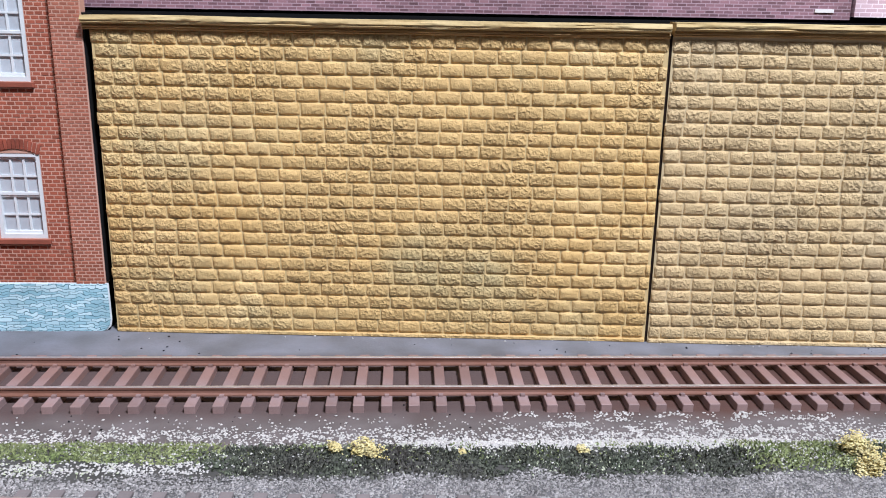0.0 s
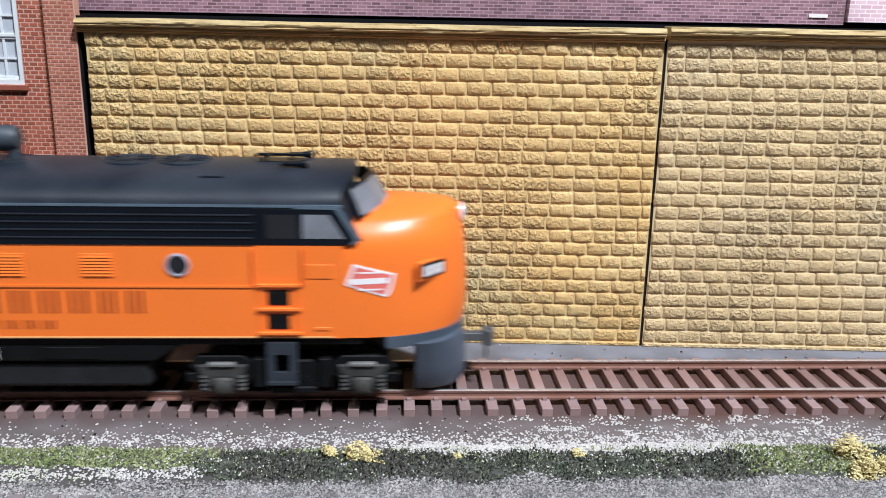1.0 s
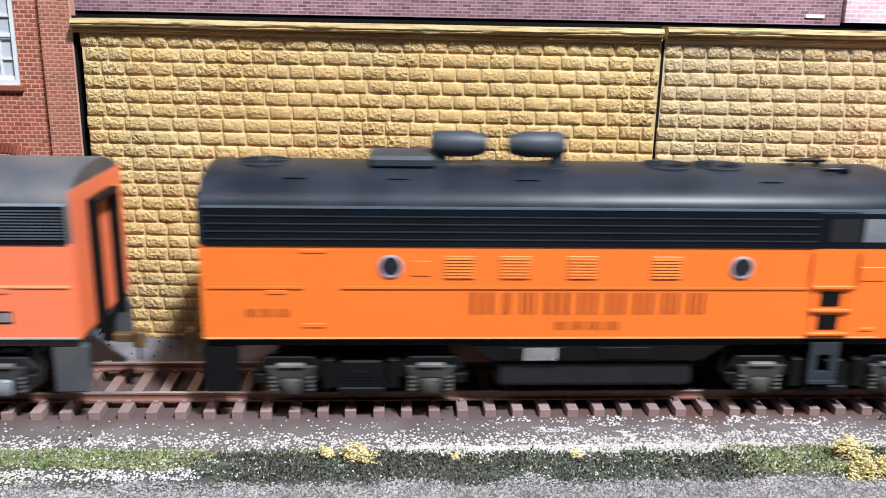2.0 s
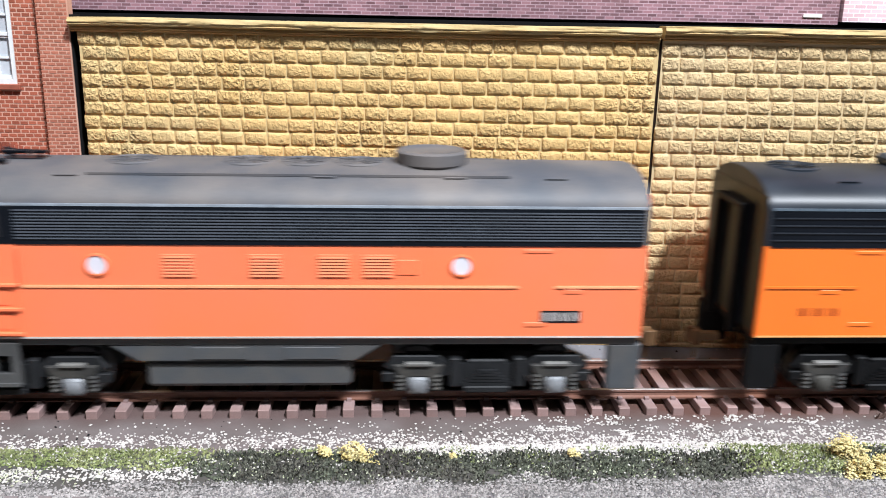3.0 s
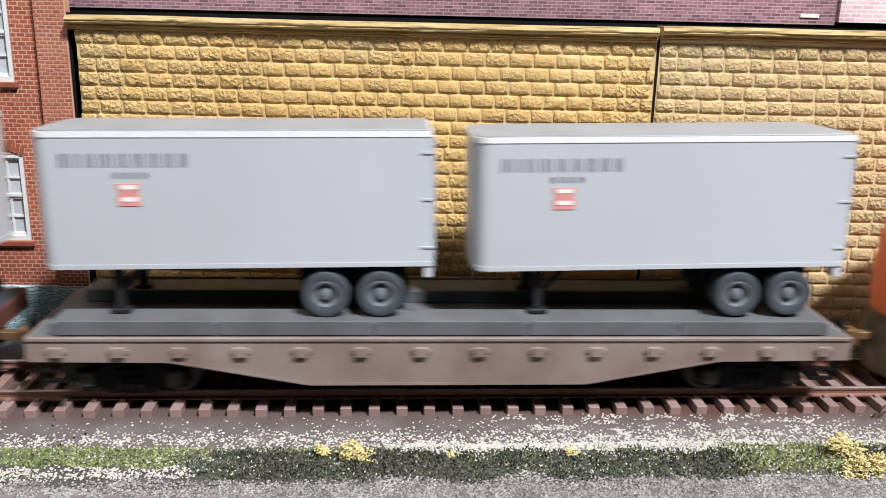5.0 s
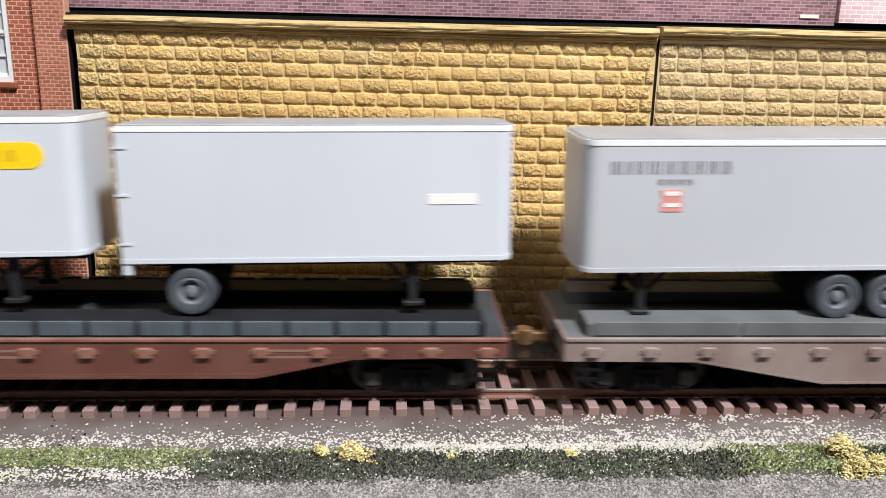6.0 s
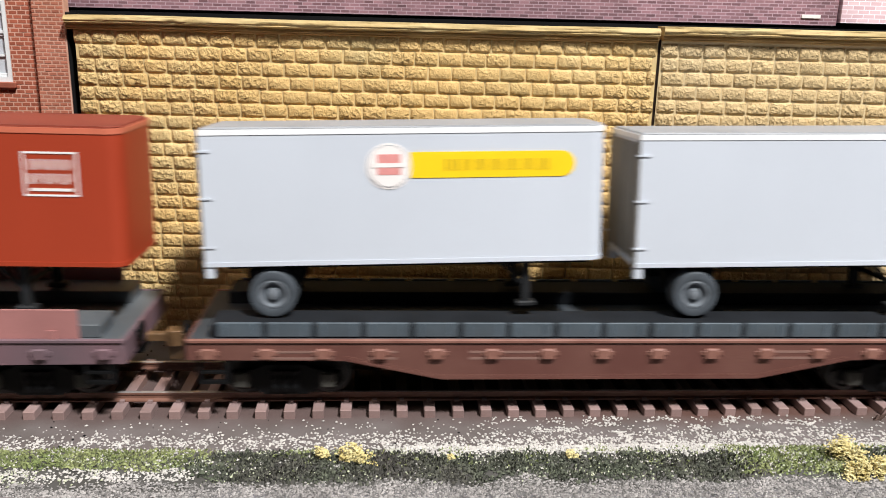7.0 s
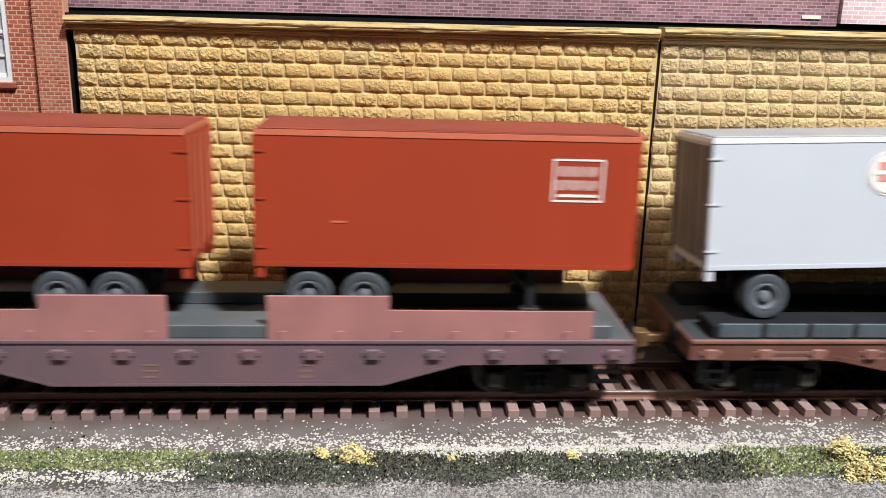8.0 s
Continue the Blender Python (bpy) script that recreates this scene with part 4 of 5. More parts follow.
def loco_truck(body, x, frame_mat, wheel_mat, journal_mat, sense):
    """Two-axle outside-swing-hanger truck."""
    bm = bmesh.new()
    box(bm, x - 19, x + 19, -9.5, 9.5, 9.5, 12.5, bev=0.4)
    box(bm, x - 4.5, x + 4.5, -15, 15, 10.2, 12.2, bev=0.4)
    truck = part("truck", bm, frame_mat, body)
    for s in (-1, 1):
        bm = bmesh.new()
        y0, y1 = sorted((s * 13.4, s * 15.4))
        pts = [(-23, 10.6), (-21, 13.4), (-11, 13.4), (-8.5, 11.2), (8.5, 11.2), (11, 13.4), (21, 13.4), (23, 10.6), (21.4, 9.6), (19.4, 9.2), (18.8, 6.6), (12.2, 6.6), (11.6, 8.8), (7.5, 9.0),
               (6.0, 6.0), (-6.0, 6.0), (-7.5, 9.0), (-11.6, 8.8), (-12.2, 6.6), (-18.8, 6.6), (-19.4, 9.2), (-21.4, 9.6)]
        prism(bm, [(x + a, b) for a, b in pts], y0, y1, bev=0.25)
        part("sideframe", bm, frame_mat, truck)
        for a in (-7.2, 7.2):
            boxpart("swing_hanger", (x + a - 1.2, x + a + 1.2, *sorted((s * 14.0, s * 16.4)), 6.2, 13.0), frame_mat, truck, bev=0.2)
        boxpart("spring_plank", (x - 5.2, x + 5.2, *sorted((s * 14.6, s * 16.6)), 4.8, 6.4), frame_mat, truck, bev=0.3)
        for k in range(5):
            w = 5.6 - 0.9 * k
            boxpart("spring_leaf", (x - w, x + w, *sorted((s * 15.0, s * 16.2)), 6.5 + 0.75 * k, 7.1 + 0.75 * k), frame_mat, truck)
        for a in (-22.0, 22.0):
            boxpart("brake_cylinder", (x + a - 1.5, x + a + 1.5, *sorted((s * 13.8, s * 15.8)), 7.2, 9.4), frame_mat, truck, bev=0.2)
        for a in (-15.5, 15.5):
            bm = bmesh.new()
            box(bm, x + a - 2.2, x + a + 2.2, *sorted((s * 14.8, s * 16.9)), 4.6, 8.6, bev=0.5)
            lathe(bm, [(s * 16.6, 1.6), (s * 17.2, 1.6), (s * 17.5, 1.1)], (x + a, 0, 6.6), "y", 14)
            part("journal_box", bm, journal_mat, truck, smooth=40)
            bm = bmesh.new()
            pts = [(-5.4, 11.4), (5.4, 11.4), (4.9, 9.6), (3.4, 9.2), (3.0, 7.0), (2.4, 6.8), (2.4, 9.0), (-2.4, 9.0), (-2.4, 6.8), (-3.0, 7.0), (-3.4, 9.2), (-4.9, 9.6)]
            prism(bm, [(x + a + p, q) for p, q in pts], *sorted((s * 15.2, s * 16.4)), bev=0.15)
            part("pedestal", bm, PEDESTAL, truck)
            for d in (-4.1, 4.1):
                bm = bmesh.new()
                lathe(bm, [(5.2 + 0.5 * k, 1.15 if k % 2 else 0.8) for k in range(9)], (x + a + d, s * 15.6, 0), "z", 10)
                part("coil_spring", bm, PEDESTAL, truck)
            boxpart("journal_cap", (x + a - 3.0, x + a + 3.0, *sorted((s * 15.6, s * 16.9)), 11.2, 12.2), CAP, truck, bev=0.25)
    for a in (-15.5, 15.5):
        wheelset(truck, x + a, 5.7, wheel_mat, 8.2, sense)
    return truck


BODY_W = 17.6


def nose_front(z):
    """How far the nose reaches and its half width, level by level."""
    tab = ((12.0, 88.2, 16.8), (18.4, 89.3, 17.5), (22, 89.9, 17.6), (29, 89.9, 17.6), (36, 89.3, 17.5), (39, 88.9, 17.2), (41, 88.4, 16.4), (42.8, 87.7, 15.0), (44.3, 87.5, 13.5), (45.4, 86.9, 11.2), (46.1, 86.0, 8.6), (46.5, 84.4, 5.4), (46.75, 79.0, 1.0))
    for (a, f0, w0), (b, f1, w1) in zip(tab, tab[1:]):
        if z <= b:
            k = max(0.0, (z - a) / (b - a))
            return f0 + (f1 - f0) * k, w0 + (w1 - w0) * k
    return tab[-1][1:]


NOSE_S = 60.0


def nose_y(x, z):
    f, w = nose_front(z)
    u = max(0.0, min(1.0, (x - NOSE_S) / (f - NOSE_S)))
    return w * math.sqrt(max(0.0, 1 - u ** 2.6))


def nose_shell(bm, levels, grow=0.0, seg=20):
    """Rings of the rounded nose, open to the rear."""
    rings = []
    for z in levels:
        f, w = nose_front(z)
        f, w, st = f + grow, w + grow, NOSE_S + max(0.0, z - 40) * 0.9
        ring = []
        for k in range(seg + 1):
            a = math.pi * (k / seg - 0.5)
            sx, cy = math.cos(a), math.sin(a)
            ring.append(bm.verts.new((st + (f - st) * abs(sx) ** (2 / 2.6), w * math.copysign(abs(cy), cy), z)))
        rings.append(ring)
    for r0, r1 in zip(rings, rings[1:]):
        for k in range(seg):
            bm.faces.new((r0[k], r0[k + 1], r1[k + 1], r1[k]))
    bm.faces.new(rings[-1])
    return rings


def bars(name, text_w, x0, x1, z0, z1, y, s, material, parent, label="", tilt=0.0):
    """Lettering that stays unread: a row of plain upright bars, three to a letter's width."""
    bm = bmesh.new()
    n = len(text_w)
    total = sum(text_w) + 0.6 * (n - 1)
    k = (x1 - x0) / total
    x = x0
    for w in text_w:
        a, b = x, x + w * k
        st = 0.15 * w * k
        dz = tilt * (x - x0)
        ya, yb = sorted((y, y + s * 0.12))
        box(bm, a, a + st, ya, yb, z0 + dz, z1 + dz)
        box(bm, b - st, b, ya, yb, z0 + dz, z1 + dz)
        box(bm, (a + b - st) / 2, (a + b + st) / 2, ya, yb, z0 + dz, z1 + dz)
        x = b + 0.6 * k
    return part(name, bm, material, parent, label)


def patch(name, outline, grid, off, s, material, parent, label=""):
    """A thin decal laid on the curved nose side: outline in x-z, cut into strips along x."""
    bm = bmesh.new()
    xs = sorted({p[0] for p in outline})
    lo, hi = xs[0], xs[-1]

    def span(x):
        zs = []
        for (x0, z0), (x1, z1) in zip(outline, outline[1:] + outline[:1]):
            if x0 != x1 and min(x0, x1) - 1e-9 <= x <= max(x0, x1) + 1e-9:
                zs.append(z0 + (z1 - z0) * (x - x0) / (x1 - x0))
        return min(zs), max(zs)
    rows = []
    for i in range(grid + 1):
        x = lo + (hi - lo) * (0.001 + 0.998 * i / grid)
        a, b = span(x)
        rows.append([bm.verts.new((x, s * (nose_y(x, z) + o), z)) for o in (off, off - 0.25) for z in (a, b)])
    for p, q in zip(rows, rows[1:]):
        for i, j in ((0, 1), (1, 3), (3, 2), (2, 0)):
            bm.faces.new((p[i], q[i], q[j], p[j]))
    bm.faces.new([rows[0][i] for i in (0, 1, 3, 2)])
    bm.faces.new([rows[-1][i] for i in (0, 2, 3, 1)])
    return part(name, bm, material, parent, label, smooth=40)


def f_unit(label, paint, roof_mat, band_mat, frame_mat, wheel_mat, journal_mat, pilot_mat, port_mat, sense, first):
    """Streamlined cab diesel; the nose points along +x."""
    L = thing("diesel_locomotive", label, "locomotive", "cab diesels")
    # lower body shell with the nose
    bm = bmesh.new()
    box(bm, -89.8, NOSE_S + 2, -BODY_W, BODY_W, 18.4, 39.6)
    nose_shell(bm, (18.4, 20, 22, 25, 29, 32, 34, 36, 38, 39.3, 40.5, 41.6, 42.5, 43.4, 44.3, 45.0, 45.5, 45.9, 46.2, 46.42, 46.6, 46.7, 46.75))
    body = part("body", bm, paint, L, smooth=38)
    # roof and cab, black: a lofted section whose front leans back as the windscreen
    sec = [(BODY_W, 39.6), (BODY_W, 43.5), (BODY_W, 47.0), (17.35, 48.4), (16.5, 49.8), (15.0, 51.2), (12.5, 52.6), (9.0, 53.7), (4.5, 54.4), (0, 54.6)]
    sec = sec + [(-y, z) for y, z in sec[-2::-1]]
    bm = bmesh.new()
    rings = []
    for x in (-89.8, -88.6, 40.0, 52.0, None):
        ring = []
        for y, z in sec:
            if x is None:
                xx = 73.5 - (z - 43.0) * 0.62 - 9.0 * (abs(y) / BODY_W) ** 2.2
                if z > 53:
                    xx -= (z - 53) * 1.2
                k = 0.94
            elif x == -89.8:
                xx, k = x, 0.985
            else:
                xx, k = x, 1.0
            ring.append(bm.verts.new((xx, y * k, 39.6 + (z - 39.6) * (1.0 if x != -89.8 else 0.985))))
        rings.append(ring)
    for r0, r1 in zip(rings, rings[1:]):
        for k in range(len(sec) - 1):
            bm.faces.new((r0[k], r0[k + 1], r1[k + 1], r1[k]))
    bm.faces.new(rings[0])
    bm.faces.new(rings[-1][::-1])
    roof = part("roof", bm, roof_mat, L, smooth=45)
    # windscreen panes
    for s in (-1, 1):
        def ws(y, z, o):
            return (73.5 - (z - 43.0) * 0.62 - 9.0 * (abs(y) / BODY_W) ** 2.2 + o, y * 0.94, z)
        for nm, o, ins, mt in (("windscreen_frame", 0.12, 0.0, band_mat), ("windscreen", 0.25, 0.6, GLASS_L if first else GLASS_B)):
            bm = bmesh.new()
            q = [(0.5 + ins, 45.6 + ins), (8.0, 45.2 + ins), (15.6 - ins, 44.6 + ins), (14.4 - ins, 51.0 - ins), (8.0, 52.0 - ins), (0.5 + ins, 52.4 - ins)]
            a = [bm.verts.new(ws(s * y, z, o)) for y, z in q]
            b = [bm.verts.new(ws(s * y, z, o - 0.5)) for y, z in q]
            bm.faces.new(a)
            bm.faces.new(b[::-1])
            for i in range(6):
                bm.faces.new((a[i], b[i], b[(i + 1) % 6], a[(i + 1) % 6]))
            part(nm, bm, mt, roof)
    # roof edge rail, cap under the roof, sill
    for s in (-1, 1):
        boxpart("gutter", (-89.0, 62, *sorted((s * 17.0, s * 17.75)), 47.6, 48.1), GUTTER if first else GUTTER_L, L)
        boxpart("sill_line", (-89.6, 60, *sorted((s * 17.4, s * 17.72)), 18.5, 18.85), LINE if first else LINE_G, L, "pale line along the sill")
        boxpart("trim_rail", (-60 if first else -62, 43, *sorted((s * 17.4, s * 17.85)), 30.0, 30.5), paint if first else TRIM_O, L)
        boxpart("trim_rail", (-88.5, -68 if first else -70, *sorted((s * 17.4, s * 17.85)), 30.0, 30.5), paint if first else TRIM_O, L)
        # grille band with its slats
        band = boxpart("grille_band", (-88.9, 43.5, *sorted((s * 17.3, s * 17.8)), 39.4, 47.4), band_mat, L)
        n = 4 if first else 10
        for k in range(n):
            z = 40.4 + 6.6 * k / n + (0.5 if first else 0.2)
            boxpart("slat", (-88.5, 43.2, *sorted((s * 17.7, s * 18.02)), z, z + 0.26), SLAT_D if first else SLATE, band)
        # cab side window
        bm = bmesh.new()
        prism(bm, [(43.4, 39.4), (63.0, 39.4), (64.6, 40.6), (60.6, 47.2), (43.4, 47.4)], *sorted((s * 17.2, s * 17.72)), bev=0.1)
        frame_ob = part("cab_window_frame", bm, band_mat, L)
        bm = bmesh.new()
        prism(bm, [(53.6, 40.9), (62.4, 40.9), (59.2, 46.1), (53.6, 46.1)], *sorted((s * 17.6, s * 17.8)))
        part("window_pane", bm, GLASS_L if first else GLASS_D, frame_ob)
        bm = bmesh.new()
        prism(bm, [(46.0, 40.9), (52.6, 40.9), (52.6, 46.1), (46.0, 46.1)], *sorted((s * 17.6, s * 17.8)))
        part("window_pane", bm, GLASS_D, frame_ob)
        # portholes
        for x in (27.2, -49.5):
            bm = bmesh.new()
            lathe(bm, [(s * 17.5, 2.55), (s * 17.9, 2.55), (s * 18.0, 2.15), (s * 17.7, 2.05)], (x, 0, 35.0), "y", 24)
            ring = part("porthole_rim", bm, ORANGE_F if not first else RIM_L, L, smooth=40)
            bm = bmesh.new()
            lathe(bm, [(s * 17.6, 2.1), (s * 17.78, 2.0)], (x, 0, 35.0), "y", 20)
            part("porthole_glass", bm, port_mat, ring)
        # side louvres
        for x in (-34.7, -22.6, -8.0, 10.4) if first else (-31.6, -22.2, -7.8, 10.4):
            bm = bmesh.new()
            box(bm, x - 3.4, x + 3.4, *sorted((s * 17.4, s * 17.75)), 32.2, 37.4, bev=0.1)
            lou = part("louvre_panel", bm, paint, L)
            for k in range(7):
                bm = bmesh.new()
                z = 32.5 + 0.68 * k
                prism(bm, [(s * 17.6, z), (s * 17.92, z), (s * 17.7, z + 0.5)], x - 3.1, x + 3.1, axis="x")
                part("louvre_blade", bm, paint, lou)
        for x, z, w, h in ((-43.0 if first else -37.8, 34.6, 2.2, 1.7), (57.0, 33.6, 2.9, 1.6), (-66, 21.6, 2.4, 0.5), (57.5, 20.6, 1.7, 0.4), (-66, 38.3, 3.0, 0.4), (-74, 29.2, 2.0, 0.5)):
            bm = bmesh.new()
            box(bm, x - w, x + w, *sorted((s * 17.4, s * 17.78)), z - h, z + h, bev=0.12)
            part("hatch", bm, paint, L)
        bm = bmesh.new()
        prism(bm, [(52.0, 47.3), (52.0, 47.9), (61.2, 47.8), (65.6, 40.8), (65.0, 39.9), (63.6, 39.5), (64.5, 40.7), (60.6, 47.2)], *sorted((s * 16.4, s * 17.8)))
        part("window_moulding", bm, GUTTER if first else GREY_P, frame_ob)
        # cab steps
        bm = bmesh.new()
        for z in (19.3, 24.8, 30.2):
            box(bm, 43.6, 53.0, *sorted((s * 17.4, s * 18.3)), z, z + 0.7, bev=0.1)
        for x in (44.0, 51.9):
            box(bm, x, x + 0.6, *sorted((s * 17.4, s * 17.9)), 19.3, 30.6)
        step = part("cab_step", bm, paint, L)
        for z in (20.6, 26.1):
            boxpart("step_opening", (45.8, 50.4, *sorted((s * 17.3, s * 17.74)), z, z + 3.3), FRAME_D if first else paint, step)
        for x in (43.0, 53.6):
            bm = bmesh.new()
            lathe(bm, [(31.0, 0.22), (38.8, 0.22)], (x, s * 18.1, 0), "z", 8)
            part("handrail", bm, paint, L)
    # emblem on the nose sides, number boards, headlight
    for s in (-1, 1):
        if first:
            c, zc, w, h = 67.8, 31.4, 5.4, 3.9
            outline = [(c - w, zc - 0.8), (c - w + 1.7, zc + h), (c + w, zc + 1.5), (c + w - 1.3, zc - h)]
        else:
            c, zc, w, h = 66.6, 33.6, 4.9, 2.6
            outline = [(c - w, zc), (c, zc + h), (c + w, zc), (c, zc - h)]
        em = patch("emblem", outline, 12, 0.12, s, LOGO_W, L, "red and white emblem")
        if first:
            patch("emblem_field", [(c + 0.86 * (x - c), zc + 0.84 * (z - zc)) for x, z in outline], 12, 0.16, s, LOGO_R, em)
        patch("emblem_band", [(c - w * 0.8, zc - 0.7), (c - w * 0.8, zc + 0.55), (c + w * 0.7, zc + 0.75), (c + w * 0.7, zc - 0.5)], 8, 0.2, s, LOGO_W if first else LOGO_R, em)
        if first:
            for dz in (1.9, -1.9):
                patch("emblem_line", [(c - w * 0.5, zc + dz - 0.15), (c - w * 0.5, zc + dz + 0.2), (c + w * 0.5, zc + dz + 0.2), (c + w * 0.5, zc + dz - 0.15)], 6, 0.2, s, LOGO_W, em)
        for u, mt, nm, g in ((0.0, paint, "number_board_housing", 0.0), (0.45, BLACK_P if first else paint, "number_board", 0.45)):
            bm = bmesh.new()
            a = Matrix.Translation((80.6, s * 13.0, 33.2)) @ Matrix.Rotation(-s * radians(47), 4, "Z")
            box(bm, -4.4 + g, 4.4 - g, *sorted((0.0 if s < 0 else 0.0, s * (1.2 + u * 0.5))), -2.2 + g, 2.2 - g, bev=0.2, m=a @ Matrix.Rotation(0, 4, "X"))
            ob = part(nm, bm, mt, L)
        bm = bmesh.new()
        for k in range(5):
            x = -3.3 + 1.35 * k
            box(bm, x, x + 0.9, *sorted((0.0, s * 1.62)), -1.1, 1.1, m=a)
        part("number_bars", bm, LOGO_W if first else DARK_L, L)
    bm = bmesh.new()
    lathe(bm, [(80.0, 2.5), (87.9, 2.5), (88.4, 2.3)], (0, 0, 42.9), "x", 22)
    lamp = part("headlight_housing", bm, paint, L, smooth=40)
    bm = bmesh.new()
    lathe(bm, [(88.0, 2.45), (88.5, 2.4), (88.9, 1.8), (89.1, 0.6)], (0, 0, 42.9), "x", 20)
    part("headlight_lens", bm, LENS if first else paint, lamp, smooth=40)
    # dark band under the nose and the pilot
    bm = bmesh.new()
    rings = []
    for z in (15.6, 17.0, 18.4):
        f = nose_front(z)[0]
        xs = [71.0 + (f - 71.0) * math.sin(math.pi / 2 * k / 12) for k in range(13)]
        rings.append([bm.verts.new((x + 0.3, sg * (nose_y(x, z) + 0.2), z)) for sg, row in ((-1, xs), (1, xs[-2::-1])) for x in row])
    for r0, r1 in zip(rings, rings[1:]):
        for k in range(len(r0) - 1):
            bm.faces.new((r0[k], r0[k + 1], r1[k + 1], r1[k]))
    bm.faces.new(rings[0])
    bm.faces.new(rings[-1])
    part("nose_band", bm, pilot_mat, L, smooth=40)
    bm = bmesh.new()
    rings = []
    for z, f, w in ((3.2, 89.6, 10.5), (5.0, 90.2, 11.6), (9.0, 90.2, 13.2), (13.0, 89.8, 14.6), (16.3, 89.0, 15.8)):
        ring = []
        for k in range(17):
            an = math.pi * (k / 16 - 0.5)
            ring.append(bm.verts.new((78 + (f - 78) * max(0.0, math.cos(an)) ** 0.8, w * math.sin(an), z)))
        rings.append(ring)
    for r0, r1 in zip(rings, rings[1:]):
        for k in range(16):
            bm.faces.new((r0[k], r0[k + 1], r1[k + 1], r1[k]))
    bm.faces.new(rings[0])
    bm.faces.new(rings[-1])
    part("pilot", bm, pilot_mat, L, smooth=40)
    # underframe, tank, skirts
    bm = bmesh.new()
    box(bm, -89.4, 66, -16.8, 16.8, 16.6, 18.35, bev=0.2)
    part("underframe", bm, frame_mat, L)
    bm = bmesh.new()
    prism(bm, [(-33, 16.6), (27, 16.6), (20.5, 12.6), (-26.5, 12.6)], -16.6, 16.6, bev=0.3)
    part("equipment_skirt", bm, frame_mat, L)
    bm = bmesh.new()
    box(bm, -25.6, 19.4, -15.6, 15.6, 6.0, 12.6, bev=1.0)
    part("fuel_tank", bm, FRAME_M if first else FRAME_G, L)
    for x in (-18, 2):
        for s in (-1, 1):
            boxpart("skirt_door", (x - 5, x + 7, *sorted((s * 16.4, s * 16.85)), 13.2, 16.0), frame_mat, L, bev=0.1)
    if first:
        bars("stencil", (1, 1, 1, 1), -19.5, -12.5, 13.0, 16.0, -16.87, -1, LOGO_W, L, "small white stencil")
    for s in (-1, 1):
        bm = bmesh.new()
        y0, y1 = sorted((s * 16.9, s * 17.9))
        for d in ((45.2, 46.9, 8.4, 17.4), (50.1, 51.8, 8.4, 17.4), (46.9, 50.1, 8.4, 10.4), (46.9, 50.1, 14.6, 17.4)):
            box(bm, d[0], d[1], y0, y1, d[2], d[3])
        box(bm, 45.2, 51.8, *sorted((s * 16.9, s * 18.6)), 7.7, 8.4)
        part("boarding_step", bm, STEP_N if first else STEP_G, L)
    for x in (-56.0, 50.5):
        loco_truck(L, x, FRAME_D if first else FRAME_M, wheel_mat, journal_mat, sense)
    # rear end
    boxpart("end_door", (-90.2, -89.6, -6, 6, 19, 46), BLACK_P if first else paint, L, bev=0.1)
    bm = bmesh.new()
    for d in ((-92.2, -90.0, -7.6, -6.2, 16, 47), (-92.2, -90.0, 6.2, 7.6, 16, 47), (-92.2, -90.0, -7.6, 7.6, 45.6, 47)):
        box(bm, *d, bev=0.2)
    part("diaphragm", bm, FRAME_D, L)
    boxpart("end_panel", (-90.0, -89.75, -16.6, 16.6, 18.6, 50.5), BLACK_P if first else ORANGE_F, L)
    for s in (-1, 1):
        boxpart("rear_step", (-90.4, -83, *sorted((s * 14, s * 16.6)), 5.5, 16.6), frame_mat, L, bev=0.4)
    coupler(L, -91, -1)
    coupler(L, 89.6, 1, FRAME_G if first else BRASS)
    # roof equipment
    def fan(x, r, h):
        bm = bmesh.new()
        lathe(bm, [(53.4, r), (54.2 + h, r), (54.5 + h, r * 0.93), (54.2 + h, r * 0.88), (54.25 + h, 0.8), (54.7 + h, 0.5)], (x, 0, 0), "z", 30)
        f = part("roof_fan", bm, roof_mat, L, smooth=40)
        for k in range(6):
            bm = bmesh.new()
            box(bm, -r * 0.86, r * 0.86, -0.12, 0.12, 54.3 + h, 54.55 + h, m=Matrix.Translation((x, 0, 0)) @ Matrix.Rotation(k * math.pi / 6, 4, "Z"))
            part("fan_guard", bm, roof_mat, f)
    if first:
        for x in (-78, 14, 26):
            fan(x, 6.2, 0.3)
        for x in (-27, -12):
            fan(x, 5.6, 0.0)
        bm = bmesh.new()
        box(bm, -54.5, -39.5, -6.5, 6.5, 54.0, 56.9, bev=0.8)
        part("exhaust_hatch", bm, SILENCER, L)
        for x0, x1, px in ((-40.5, -28.0, -38.5), (-22.8, -10.2, -11.6)):
            bm = bmesh.new()
            inner, outer = (x1, x0) if px < -20 else (x0, x1)
            lathe(bm, [(outer, 2.2), (outer + 0.08 * (inner - outer), 2.9), (outer + 0.7 * (inner - outer), 3.0), (inner, 2.1)], (0, 0, 58.9), "x", 20)
            lathe(bm, [(53.5, 1.6), (59.4, 1.6)], (px, 0, 0), "z", 14)
            part("exhaust_silencer", bm, SILENCER, L, smooth=40)
    else:
        for x in (23, -2.5, -15.0, -27.0):
            fan(x, 6.0, 0.2)
        bm = bmesh.new()
        lathe(bm, [(53.6, 7.2), (54.6, 8.2), (57.0, 8.2), (57.4, 7.4), (57.0, 6.6), (57.1, 0.5)], (-43.5, 0, 0), "z", 32)
        part("raised_fan", bm, roof_mat, L, smooth=40)
        for s in (-1, 1):
            boxpart("roof_panel_seam", (-60, 30, *sorted((s * 11.0, s * 11.6)), 53.0, 53.5), roof_mat, L)
    bm = bmesh.new()
